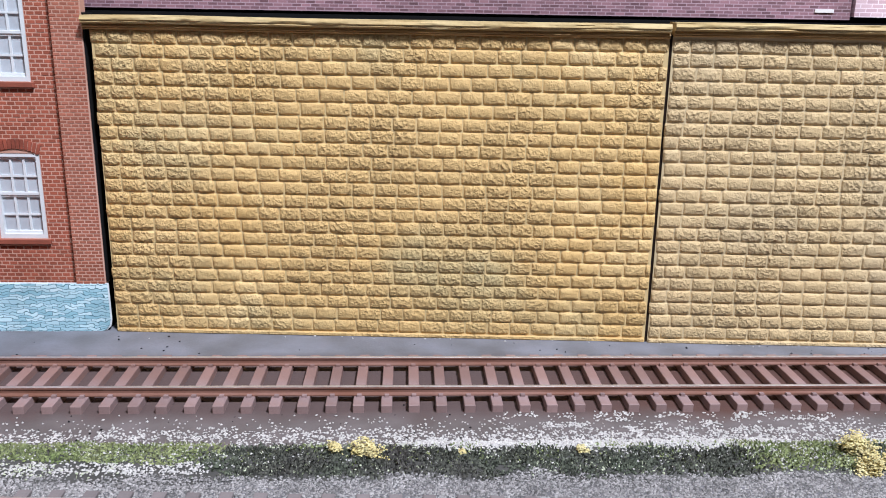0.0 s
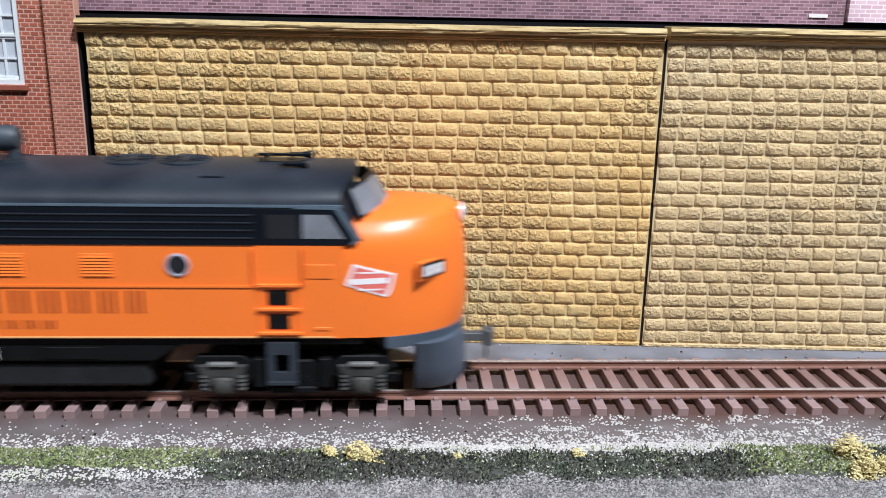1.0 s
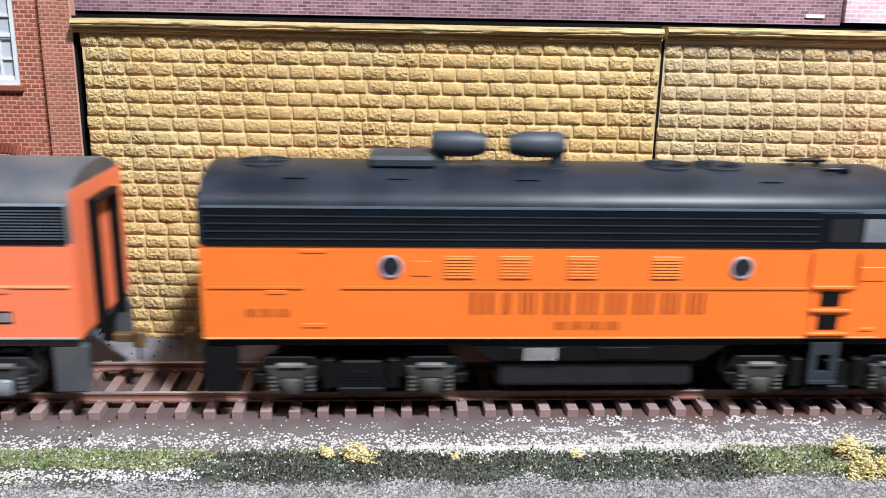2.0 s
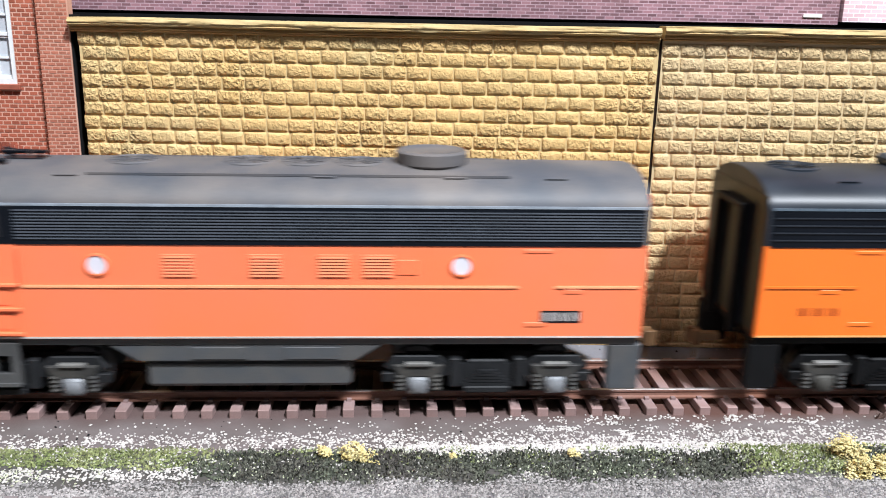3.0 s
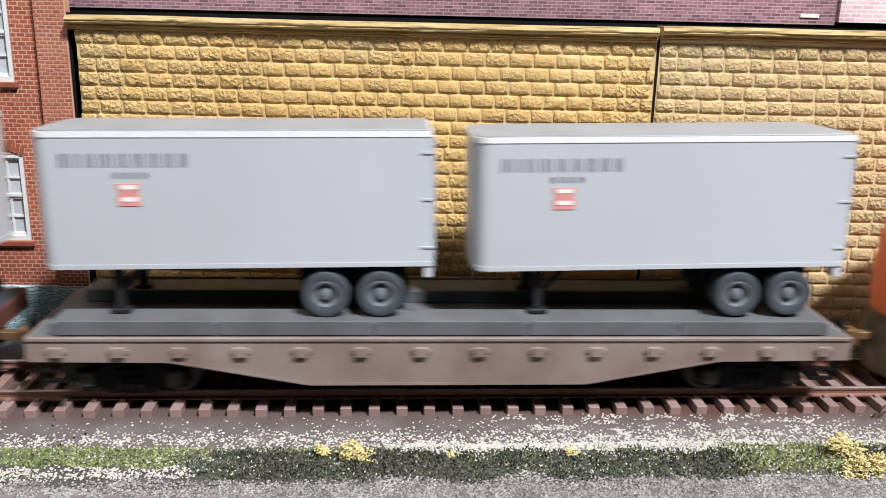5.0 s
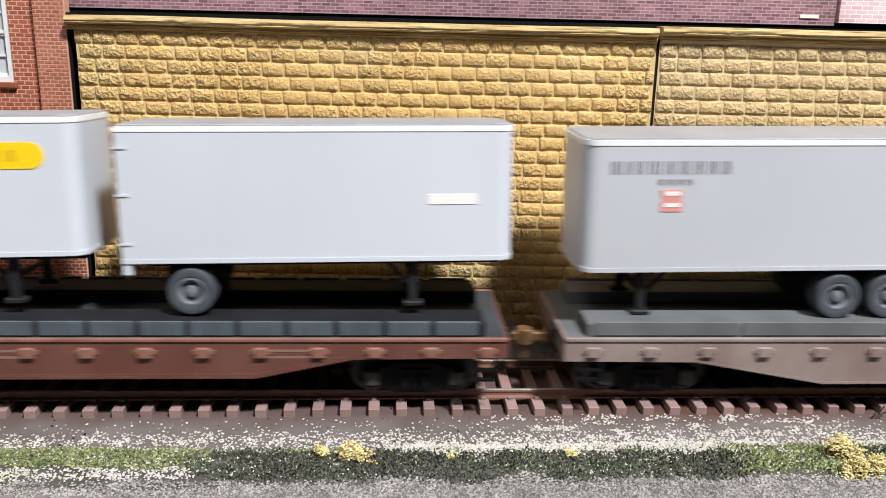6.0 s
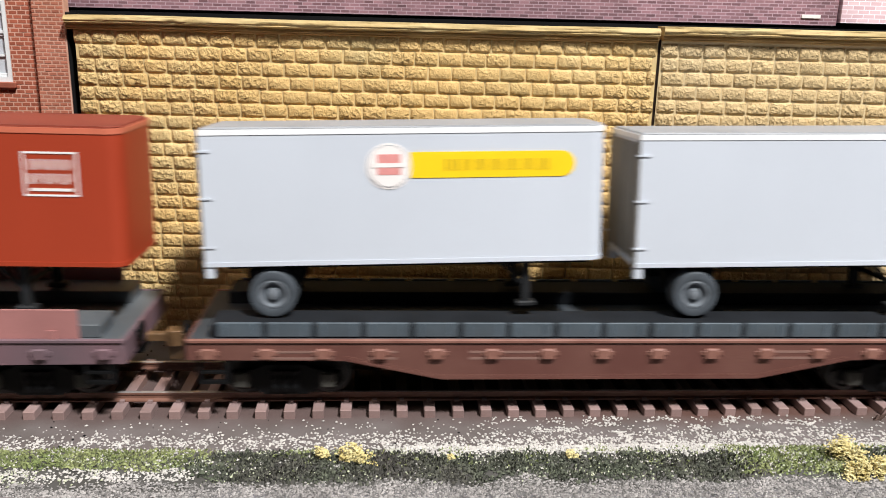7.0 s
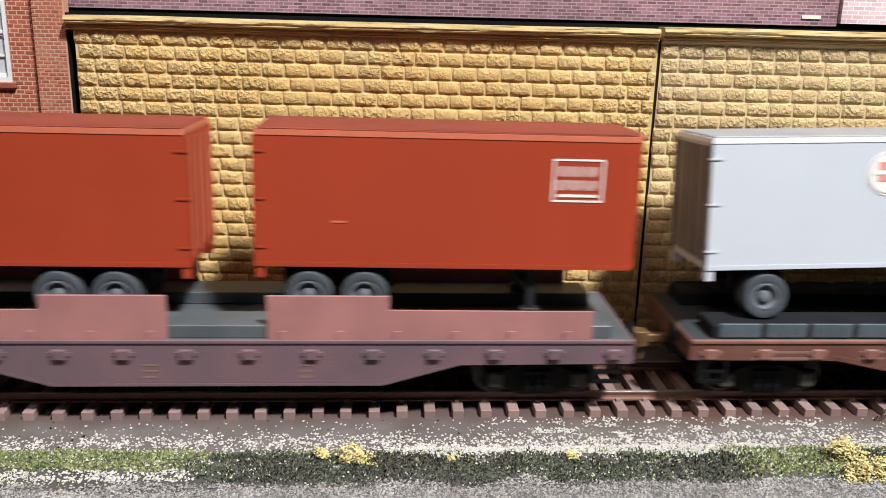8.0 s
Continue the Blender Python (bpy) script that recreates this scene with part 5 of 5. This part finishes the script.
    box(bm, 41.5, 52.0, -0.5, 0.5, 55.6, 56.2, bev=0.15)
    box(bm, 44.4, 45.0, -2.8, 2.8, 55.6, 56.1, bev=0.1)
    for x in (43.5, 49.5):
        lathe(bm, [(53.8, 0.5), (55.8, 0.5)], (x, 0, 0), "z", 10)
    box(bm, 42, 51.5, -2.2, 2.2, 54.0, 54.7, bev=0.2)
    part("roof_antenna", bm, BLACK_P, L)
    for s in (-1, 1):
        bm = bmesh.new()
        lathe(bm, [(48, 0.5), (51, 0.5), (53.6, 1.1), (53.9, 1.0)], (0, s * 6.5, 54.9), "x", 12)
        part("air_horn", bm, BLACK_P, L, smooth=40)
    for x in (-70, -48, -20, 34):
        for s in (-1, 1):
            bm = bmesh.new()
            box(bm, x - 2.4, x + 2.4, -0.2, 0.2, -0.1, 0.45, bev=0.08, m=Matrix.Translation((0, s * 12, 52.8)) @ Matrix.Rotation(-s * 0.45, 4, "X"))
            part("lift_ring", bm, roof_mat, L)
    return L


LETTERS_9 = (1.2, 0.4, 0.8, 1.3, 1.0, 1.0, 1.0, 0.9, 0.9)
LETTERS_4 = (0.9, 1.0, 1.0, 1.0)
loco_1 = f_unit("orange and black streamlined cab diesel locomotive", ORANGE, ROOF_S, BLACK_P, FRAME_D, WHEEL_D, JOURNAL, NAVY, GLASS_D, 1, True)
for s in (-1,):
    bars("side_lettering", LETTERS_9, -32.0, 19.6, 24.2, 29.2, s * BODY_W, s, RED_L, loco_1, "maroon lettering drawn as plain strokes")
    bars("side_lettering", LETTERS_4, -13.2, 0.6, 20.6, 22.5, s * BODY_W, s, RED_L, loco_1)
    bars("number_bars", (1, 1, 1), -80.5, -71.5, 23.6, 25.4, s * BODY_W, s, RED_L, loco_1)
ROLLING.append((loco_1, -204.0, 0))
loco_2 = f_unit("faded orange cab diesel locomotive running nose rearward", ORANGE_F, GREY_P, BLACK_P, FRAME_G, STEEL, STEEL, PILOT_B, LENS, -1, False)
boxpart("number_ground", (-76.0, -67.0, BODY_W - 0.05, BODY_W + 0.08, 22.0, 24.8), BLACK_P, loco_2)
bars("number_bars", (1, 1, 1, 1), -75.5, -67.5, 22.4, 24.4, BODY_W, 1, LOGO_W, loco_2, "small pale number drawn as plain strokes")
ROLLING.append((loco_2, -409.6, 180))


def freight_truck(car, x):
    bm = bmesh.new()
    box(bm, x - 2.6, x + 2.6, -11, 11, 6.0, 9.5, bev=0.4)
    truck = part("truck", bm, FRAME_D, car)
    for s in (-1, 1):
        bm = bmesh.new()
        pts = [(-13, 6.0), (-12.2, 8.4), (-6.5, 8.8), (-4.5, 10.4), (4.5, 10.4), (6.5, 8.8), (12.2, 8.4), (13, 6.0), (10.6, 5.0), (8.0, 5.2), (5.0, 2.9), (-5.0, 2.9), (-8.0, 5.2), (-10.6, 5.0)]
        prism(bm, [(x + a, b) for a, b in pts], *sorted((s * 10.8, s * 12.6)), bev=0.3)
        part("sideframe", bm, FRAME_D, truck)
        for a in (-9.65, 9.65):
            boxpart("journal_box", (x + a - 1.7, x + a + 1.7, *sorted((s * 12.2, s * 13.6)), 4.9, 8.6), JOURNAL, truck, bev=0.4)
        for a in (-2.2, 0, 2.2):
            bm = bmesh.new()
            lathe(bm, [(4.0, 0.9), (5.0, 1.1), (6.0, 0.9), (7.0, 1.1), (8.0, 0.9), (9.0, 1.1)], (x + a, s * 12.7, 0), "z", 10)
            part("spring", bm, FRAME_D, truck)
    for a in (-9.65, 9.65):
        wheelset(truck, x + a, 4.8, WHEEL_D, 8.2, 1)
    return truck


def flatcar(label, paint, deck_mat, low, end_z, flat, slope, pocket, style):
    """Fishbelly flat car for piggyback trailers; x along the train, z from the tie tops."""
    car = thing("flatcar", label, "flatcar", "piggyback flatcars")
    h = 91.4
    boxpart("deck", (-h, h, -16.6, 16.6, 16.2, 18.0), deck_mat, car, bev=0.2)
    for s in (-1, 1):
        bm = bmesh.new()
        pts = [(-h, 17.8), (h, 17.8), (h, end_z), (slope, end_z), (flat, low), (-flat, low), (-slope, end_z), (-h, end_z)]
        prism(bm, pts, *sorted((s * 16.2, s * 17.2)), bev=0.15)
        sill = part("side_sill", bm, paint, car)
        boxpart("sill_flange", (-h, h, *sorted((s * 16.6, s * 17.55)), 17.3, 18.1), POCKET_B if style == "B" else paint, sill, bev=0.12)
        bm = bmesh.new()
        for a, b in (((-flat, low), (flat, low)), ((flat, low), (slope, end_z)), ((-slope, end_z), (-flat, low))):
            d = 0.5
            prism(bm, [(a[0], a[1] - 0.1), (b[0], b[1] - 0.1), (b[0], b[1] + d), (a[0], a[1] + d)], *sorted((s * 16.8, s * 17.4)))
        part("bottom_flange", bm, paint, sill)
        bm = bmesh.new()
        for k in range(int(2 * slope / 1.5)):
            x = -slope + 1.5 * k
            z = low + max(0.0, (abs(x) - flat) / (slope - flat)) * (end_z - low) + 0.9
            box(bm, x - 0.16, x + 0.16, *sorted((s * 17.1, s * 17.36)), z - 0.16, z + 0.16)
        tagged(part("rivet_row", bm, POCKET_B if style == "B" else paint, sill), kind="stuff")
        n = int(2 * (h - 4) / pocket)
        for k in range(n + 1):
            x = -n * pocket / 2 + k * pocket
            bm = bmesh.new()
            y0, y1 = sorted((s * 17.1, s * 18.0))
            box(bm, x - 1.5, x + 1.5, y0, y1, 13.6, 16.0, bev=0.2)
            box(bm, x - 2.3, x + 2.3, *sorted((s * 17.1, s * 17.5)), 14.4, 15.4, bev=0.1)
            part("stake_pocket", bm, POCKET_B if style == "B" else paint, sill)
        if style == "B":
            for x0, x1 in ((-77, -60), (-52, -46), (-30, -12), (38, 50)):
                for z in (14.9, 13.4):
                    boxpart("stencil_bar", (x0, x1, *sorted((s * 17.1, s * 17.26)), z, z + 0.55), PAINT_W, sill)
        if style == "C":
            for x0 in (-16, 17.5):
                for z in (9.2, 10.6, 12.0):
                    boxpart("stencil_bar", (x0, x0 + 3.0, *sorted((s * 17.1, s * 17.26)), z, z + 0.5), PAINT_W, sill)
        # wheel runway
        y0, y1 = sorted((s * 6.6, s * 16.0))
        if style in "AB":
            run_way = boxpart("runway", (-h + 5, h - 5, y0, y1, 18.0, 21.1), RUN_B if style == "B" else deck_mat, car, bev=0.2)
            nb = 16 if style == "B" else 5
            for k in range(nb):
                x = -h + 6 + (2 * h - 12) * k / nb
                w = (2 * h - 12) / nb
                bm = bmesh.new()
                box(bm, x + 0.5, x + w - 0.5, *sorted((s * 15.7, s * 16.3)), 18.3, 21.6, bev=0.15)
                part("runway_panel", bm, PANEL_B if style == "B" else deck_mat, run_way)
                if style == "B":
                    for q in (0.2, 0.75):
                        boxpart("panel_rib", (x + w * q, x + w * q + 0.35, *sorted((s * 16.2, s * 16.5)), 18.5, 21.3), GUTTER, run_way)
        else:
            boxpart("runway", (-h + 5, h - 5, y0, y1, 18.0, 21.0), deck_mat, car, bev=0.2)
            for sg in (-1, 1):
                a0, a1, a2 = sg * 10.6, sg * 37.0, sg * 82.0
                pts = [(a0, 18.0), (a0, 28.0), (a1, 28.0), (a1, 24.6), (a2, 24.6), (a2, 18.0)]
                bm = bmesh.new()
                prism(bm, pts, *sorted((s * 16.1, s * 16.7)), bev=0.12)
                part("side_guard", bm, SKIRT_C, car, "faded pink sheet guard")
                for k in range(6):
                    x = sg * (14 + 12.5 * k)
                    boxpart("guard_foot", (x - 0.8, x + 0.8, *sorted((s * 16.5, s * 17.1)), 18.0, 20.0), SKIRT_C, car)
    for s in (-1, 1):
        boxpart("end_sill", (*sorted((s * (h - 0.8), s * (h + 0.3))), -17.2, 17.2, end_z, 18.0), paint, car, bev=0.2)
        boxpart("center_sill_end", (*sorted((s * 60, s * h)), -4, 4, 9.5, 16.2), FRAME_D, car)
        bm = bmesh.new()
        for x0, x1, z0, z1 in ((82.5, 83.1, 7.8, end_z), (88.5, 89.1, 7.8, end_z), (82.5, 89.1, 7.6, 8.3), (82.5, 89.1, 10.0, 10.5)):
            box(bm, *sorted((s * x0, s * x1)), -17.0, -16.0, z0, z1)
        part("end_step", bm, FRAME_D, car)
        freight_truck(car, s * 71.0)
        coupler(car, s * (h + 0.2), s)
        bm = bmesh.new()
        lathe(bm, [(s * (h + 0.3), 0.4), (s * (h + 1.3), 0.4), (s * (h + 1.3), 2.4), (s * (h + 1.8), 2.4)], (0, -9.0, 17.0), "x", 16)
        part("brake_wheel", bm, FRAME_D, car)
    boxpart("center_sill", (-60, 60, -5, 5, 8.0, 16.2), FRAME_D, car, bev=0.3)
    return car


def trailer(label, paint, trim, roof_mat, end_mat, axles, style, rear, h=42.0, w=14.0):
    """Van trailer; rear is the sense (+1 or -1 along x) in which its doors and wheels lie. z = 0 at the wheel contact."""
    T = thing("semi_trailer", label, "trailer", "van trailers")
    z0, z1 = 12.0, 41.3
    leg = {"silver_letters": 27.0, "yellow": 26.8, "plain": 20.4}.get(style, 18.8)
    n, r = 5, 3.6
    outline = []
    for k in range(n + 1):
        a = math.pi / 2 * k / n
        outline.append((-rear * (h - r + r * math.cos(a)), w - r + r * math.sin(a)))
    full = [(-rear * h * 0 + x, -y) for x, y in outline]
    loop = outline + [(rear * h, w), (rear * h, -w)] + [(x, y) for x, y in full[::-1]]
    bm = bmesh.new()
    prism(bm, loop, z0, z1, axis="z")
    box_ob = part("van_body", bm, paint, T, smooth=30)
    grow = [(x * 1.003, y * 1.012) for x, y in loop]
    for nm, a, b, mt in (("top_rail", z1 - 1.1, z1 + 0.05, trim), ("bottom_rail", z0 - 0.3, z0 + 0.7, paint)):
        bm = bmesh.new()
        prism(bm, grow, a, b, axis="z")
        part(nm, bm, mt, T, smooth=30)
    bm = bmesh.new()
    prism(bm, [(x * 0.992, y * 0.97) for x, y in loop], z1, z1 + 0.5, axis="z", bev=0.25)
    part("van_roof", bm, roof_mat, T)
    # rear doors
    for s in (-1, 1):
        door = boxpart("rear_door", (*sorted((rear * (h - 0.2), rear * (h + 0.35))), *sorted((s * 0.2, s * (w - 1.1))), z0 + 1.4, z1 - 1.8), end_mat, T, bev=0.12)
        for z in (z0 + 4, (z0 + z1) / 2, z1 - 4.5):
            boxpart("hinge", (*sorted((rear * (h - 2.2), rear * (h + 0.6))), *sorted((s * (w - 1.6), s * (w + 0.25))), z - 0.2, z + 0.2), paint, door)
        bm = bmesh.new()
        for y in (3.0, 9.5):
            lathe(bm, [(z0 + 1.6, 0.25), (z1 - 2.0, 0.25)], (rear * (h + 0.6), s * y, 0), "z", 8)
        part("door_bar", bm, end_mat if style != "red" else trim, door)
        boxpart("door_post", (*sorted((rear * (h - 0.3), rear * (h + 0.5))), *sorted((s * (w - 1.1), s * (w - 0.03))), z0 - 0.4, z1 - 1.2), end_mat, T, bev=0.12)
        boxpart("buffer_post", (*sorted((rear * (h - 1.8), rear * (h + 0.2))), *sorted((s * (w - 2.5), s * (w - 0.1))), z0 - 3.0, z0 - 0.2), paint, T, bev=0.2)
    # underframe
    bm = bmesh.new()
    for s in (-1, 1):
        box(bm, -h + 4, h - 2, *sorted((s * 3.6, s * 5.2)), z0 - 2.4, z0, bev=0.15)
    part("underframe", bm, FRAME_D, T)
    for k in range(14):
        x = -h + 5 + k * 5.8
        boxpart("cross_member", (x - 0.4, x + 0.4, -w + 0.8, w - 0.8, z0 - 0.9, z0), FRAME_D, T)
    rear_x = rear * (h - 14.2) if axles == 1 else rear * (h - (22.2 if style == "red" and rear > 0 else 17.4))
    xs = [rear_x] if axles == 1 else [rear_x - 6.1, rear_x + 6.1]
    bm = bmesh.new()
    for s in (-1, 1):
        box(bm, min(xs) - 6, max(xs) + 6, *sorted((s * 4.0, s * 7.0)), 5.6, z0 - 2.2, bev=0.3)
    for x in xs:
        box(bm, x - 0.9, x + 0.9, -12, 12, 4.3, 6.2, bev=0.2)
    part("axle_bogie", bm, FRAME_D, T)
    for x in xs:
        for s in (-1, 1):
            bm = bmesh.new()
            R = 5.25
            for y in (w - 5.4, w - 2.4):
                lathe(bm, [(s * y, R * 0.62), (s * y, R * 0.93), (s * (y + 0.35), R), (s * (y + 2.0), R), (s * (y + 2.35), R * 0.95), (s * (y + 2.5), R * 0.78), (s * (y + 2.3), R * 0.64), (s * (y + 1.2), R * 0.62)], (0, 0, 0), "y", 28)
            wheel = part("wheel", bm, TYRE, T, at=(x, 0, R), smooth=35)
            bm = bmesh.new()
            lathe(bm, [(s * (w - 2.3), R * 0.6), (s * (w - 0.25), R * 0.62), (s * (w - 0.15), R * 0.54), (s * (w - 1.1), R * 0.47), (s * (w - 1.5), R * 0.26), (s * (w - 0.4), R * 0.24), (s * (w - 0.2), R * 0.1)], (0, 0, 0), "y", 22)
            part("rim", bm, HUB, wheel, smooth=35)
    # landing gear
    for s in (-1, 1):
        lx = -rear * leg
        bm = bmesh.new()
        box(bm, lx - 1.0, lx + 1.0, *sorted((s * 8.0, s * 10.0)), 1.3, z0, bev=0.2)
        box(bm, lx - 2.2, lx + 2.2, *sorted((s * 7.6, s * 10.6)), 0.75, 2.0, bev=0.3)
        mm = Matrix.Translation((lx, s * 9, 5)) @ Matrix.Rotation(rear * 0.75, 4, "Y")
        box(bm, -0.4, 0.4, -0.4, 0.4, 0, 8.5, m=mm)
        part("landing_leg", bm, FRAME_M, T)
    boxpart("landing_brace", (-rear * leg - 0.5, -rear * leg + 0.5, -8.5, 8.5, 6.0, 7.0), FRAME_D, T)
    # markings on the side that faces the track's open side
    y = -w - 0.02
    if style == "silver_letters":
        bars("side_lettering", LETTERS_9, -36.2, -9.6, 34.0, 36.8, y, -1, DARK_L, T, "charcoal lettering drawn as plain strokes")
        bars("side_lettering", LETTERS_4, -25.5, -18.0, 31.6, 32.8, y, -1, DARK_L, T)
        bm = bmesh.new()
        prism(bm, [(-24.6, 25.6), (-20.0, 25.6), (-19.7, 27.6), (-20.4, 28.1), (-19.6, 30.4), (-25.0, 30.4), (-24.2, 28.1), (-24.9, 27.6)], y, y - 0.12)
        em = part("emblem", bm, LOGO_P, T, "small faded red and white emblem")
        for z in (26.6, 29.2):
            boxpart("emblem_line", (-24.0, -20.4, y - 0.2, y - 0.1, z, z + 0.9), LOGO_W, em)
    elif style == "plain":
        boxpart("stencil_plate", (23.8, 34.4, y - 0.12, y, 24.3, 26.6), LOGO_W, T, "small white stencil block", bev=0.05)
    elif style == "yellow":
        bm = bmesh.new()
        pts = [(1.0, 30.6)] + [(34.0 + 2.9 * math.sin(math.pi * k / 10), 33.4 - 2.8 * math.cos(math.pi * k / 10)) for k in range(11)] + [(1.0, 36.2)]
        prism(bm, pts, y, y - 0.12)
        st = part("yellow_stripe", bm, YELLOW, T, "bright yellow stripe with dark lettering")
        bars("stripe_lettering", (1.3, 0.4, 0.9, 0.9, 1, 0.9, 0.9), 8.5, 31.0, 32.2, 34.6, y - 0.1, -1, MUSTARD, st, "")
        bm = bmesh.new()
        lathe(bm, [(y, 5.0), (y - 0.12, 5.0)], (-3.6, 0, 33.2), "y", 30)
        em = part("emblem", bm, LOGO_W, T, "round white emblem with a red centre")
        bm = bmesh.new()
        lathe(bm, [(y - 0.1, 4.6), (y - 0.18, 4.6)], (-3.6, 0, 33.2), "y", 30)
        part("emblem_ring", bm, ROOF_G, em)
        bm = bmesh.new()
        lathe(bm, [(y - 0.16, 4.4), (y - 0.24, 4.4)], (-3.6, 0, 33.2), "y", 30)
        part("emblem_disc", bm, LOGO_W, em)
        boxpart("emblem_centre", (-6.1, -1.1, y - 0.32, y - 0.2, 31.4, 35.8), LOGO_P, em)
        boxpart("emblem_band", (-6.9, -0.3, y - 0.38, y - 0.3, 33.0, 33.9), LOGO_W, em)
    elif style == "red" and rear < 0:
        bm = bmesh.new()
        x0, x1, a, b = 21.8, 33.0, 27.0, 36.4
        for d in ((x0, x1, a, a + 0.4), (x0, x1, b - 0.4, b), (x0, x0 + 0.4, a, b), (x1 - 0.4, x1, a, b)):
            box(bm, d[0], d[1], y - 0.12, y, d[2], d[3])
        em = part("emblem_frame", bm, LOGO_W, T, "white outlined square emblem")
        for z, q0, q1 in ((32.6, 23.2, 32.2), (29.6, 22.8, 32.2)):
            for k in range(6):
                xx = q0 + (q1 - q0) * k / 6
                for d in (0.0, 0.42):
                    boxpart("emblem_stroke", (xx + 2.4 * d, xx + d + 0.3 + 0.25 * d, y - 0.12, y, z + (0.5 if k % 2 and d else 0.0), z + 2.2), LOGO_W, em)
        boxpart("emblem_bar", (23.0, 31.8, y - 0.12, y, 28.1, 28.7), LOGO_W, em)
        boxpart("small_stencil", (-26, -22.5, y - 0.1, y, 21.6, 22.0), TRED_T, T)
    return T


def place_trailer(T, u, z, tilt, roll):
    ROLLING.append((T, u, 0))
    LIFT[T.name] = (z, tilt, roll)


LIFT = {}
car_a = flatcar("weathered brown flatcar carrying two silver trailers", CAR_A, DECK_A, 7.0, 12.4, 31, 61, 13.1, "A")
car_b = flatcar("red-brown riveted flatcar carrying two silver trailers", CAR_B, DECK, 8.8, 13.2, 36, 57, 12.4, "B")
car_c = flatcar("dull maroon flatcar with pink side guards carrying red trailers", CAR_C, DECK_C, 7.5, 12.3, 35.6, 52.5, 13.4, "C")
ROLLING += [(car_a, -606.0, 0), (car_b, -801.8, 0), (car_c, -997.8, 0)]
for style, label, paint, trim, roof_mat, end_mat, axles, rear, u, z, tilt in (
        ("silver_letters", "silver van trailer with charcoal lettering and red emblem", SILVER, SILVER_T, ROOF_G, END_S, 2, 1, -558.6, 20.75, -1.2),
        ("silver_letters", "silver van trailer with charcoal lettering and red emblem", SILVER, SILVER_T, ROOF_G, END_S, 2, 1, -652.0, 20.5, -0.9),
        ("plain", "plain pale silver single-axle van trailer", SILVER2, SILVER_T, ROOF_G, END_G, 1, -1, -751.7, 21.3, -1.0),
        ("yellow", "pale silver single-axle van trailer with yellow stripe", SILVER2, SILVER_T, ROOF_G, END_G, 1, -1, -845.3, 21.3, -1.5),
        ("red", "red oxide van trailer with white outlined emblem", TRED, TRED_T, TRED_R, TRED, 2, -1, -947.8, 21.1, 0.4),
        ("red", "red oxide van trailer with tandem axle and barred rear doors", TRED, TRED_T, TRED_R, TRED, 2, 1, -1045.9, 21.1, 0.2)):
    place_trailer(trailer(label, paint, trim, roof_mat, end_mat, axles, style, rear, {"yellow": 43.8, "plain": 42.5}.get(style, 42.0), 12.3 if style in ("yellow", "plain") else 12.6), u, z, tilt, -3.8 if rear < 0 and axles == 1 else -1.3)


def motions():
    """The whole train rolls along the track as one; its wheels turn with it."""
    times = [0.25 * k for k in range(33)]
    for ob, u, turn in ROLLING:
        z, tilt, roll = LIFT.get(ob.name, (0.0, 0.0, 0.0))
        walk(ob, [(t, pose((u + run(t)) * MM, 0, z * MM, roll, tilt, turn)) for t in times])
    for ob, r, sense, at in SPINNING:
        step = 2 if r > 5 else 1
        rows = []
        for f in range(0, 241, step):
            t = f / FPS
            rows.append((t, pose(at[0] * MM, at[1] * MM, at[2] * MM, 0, math.degrees(sense * run(t) / r), 0)))
        walk(ob, rows)


motions()
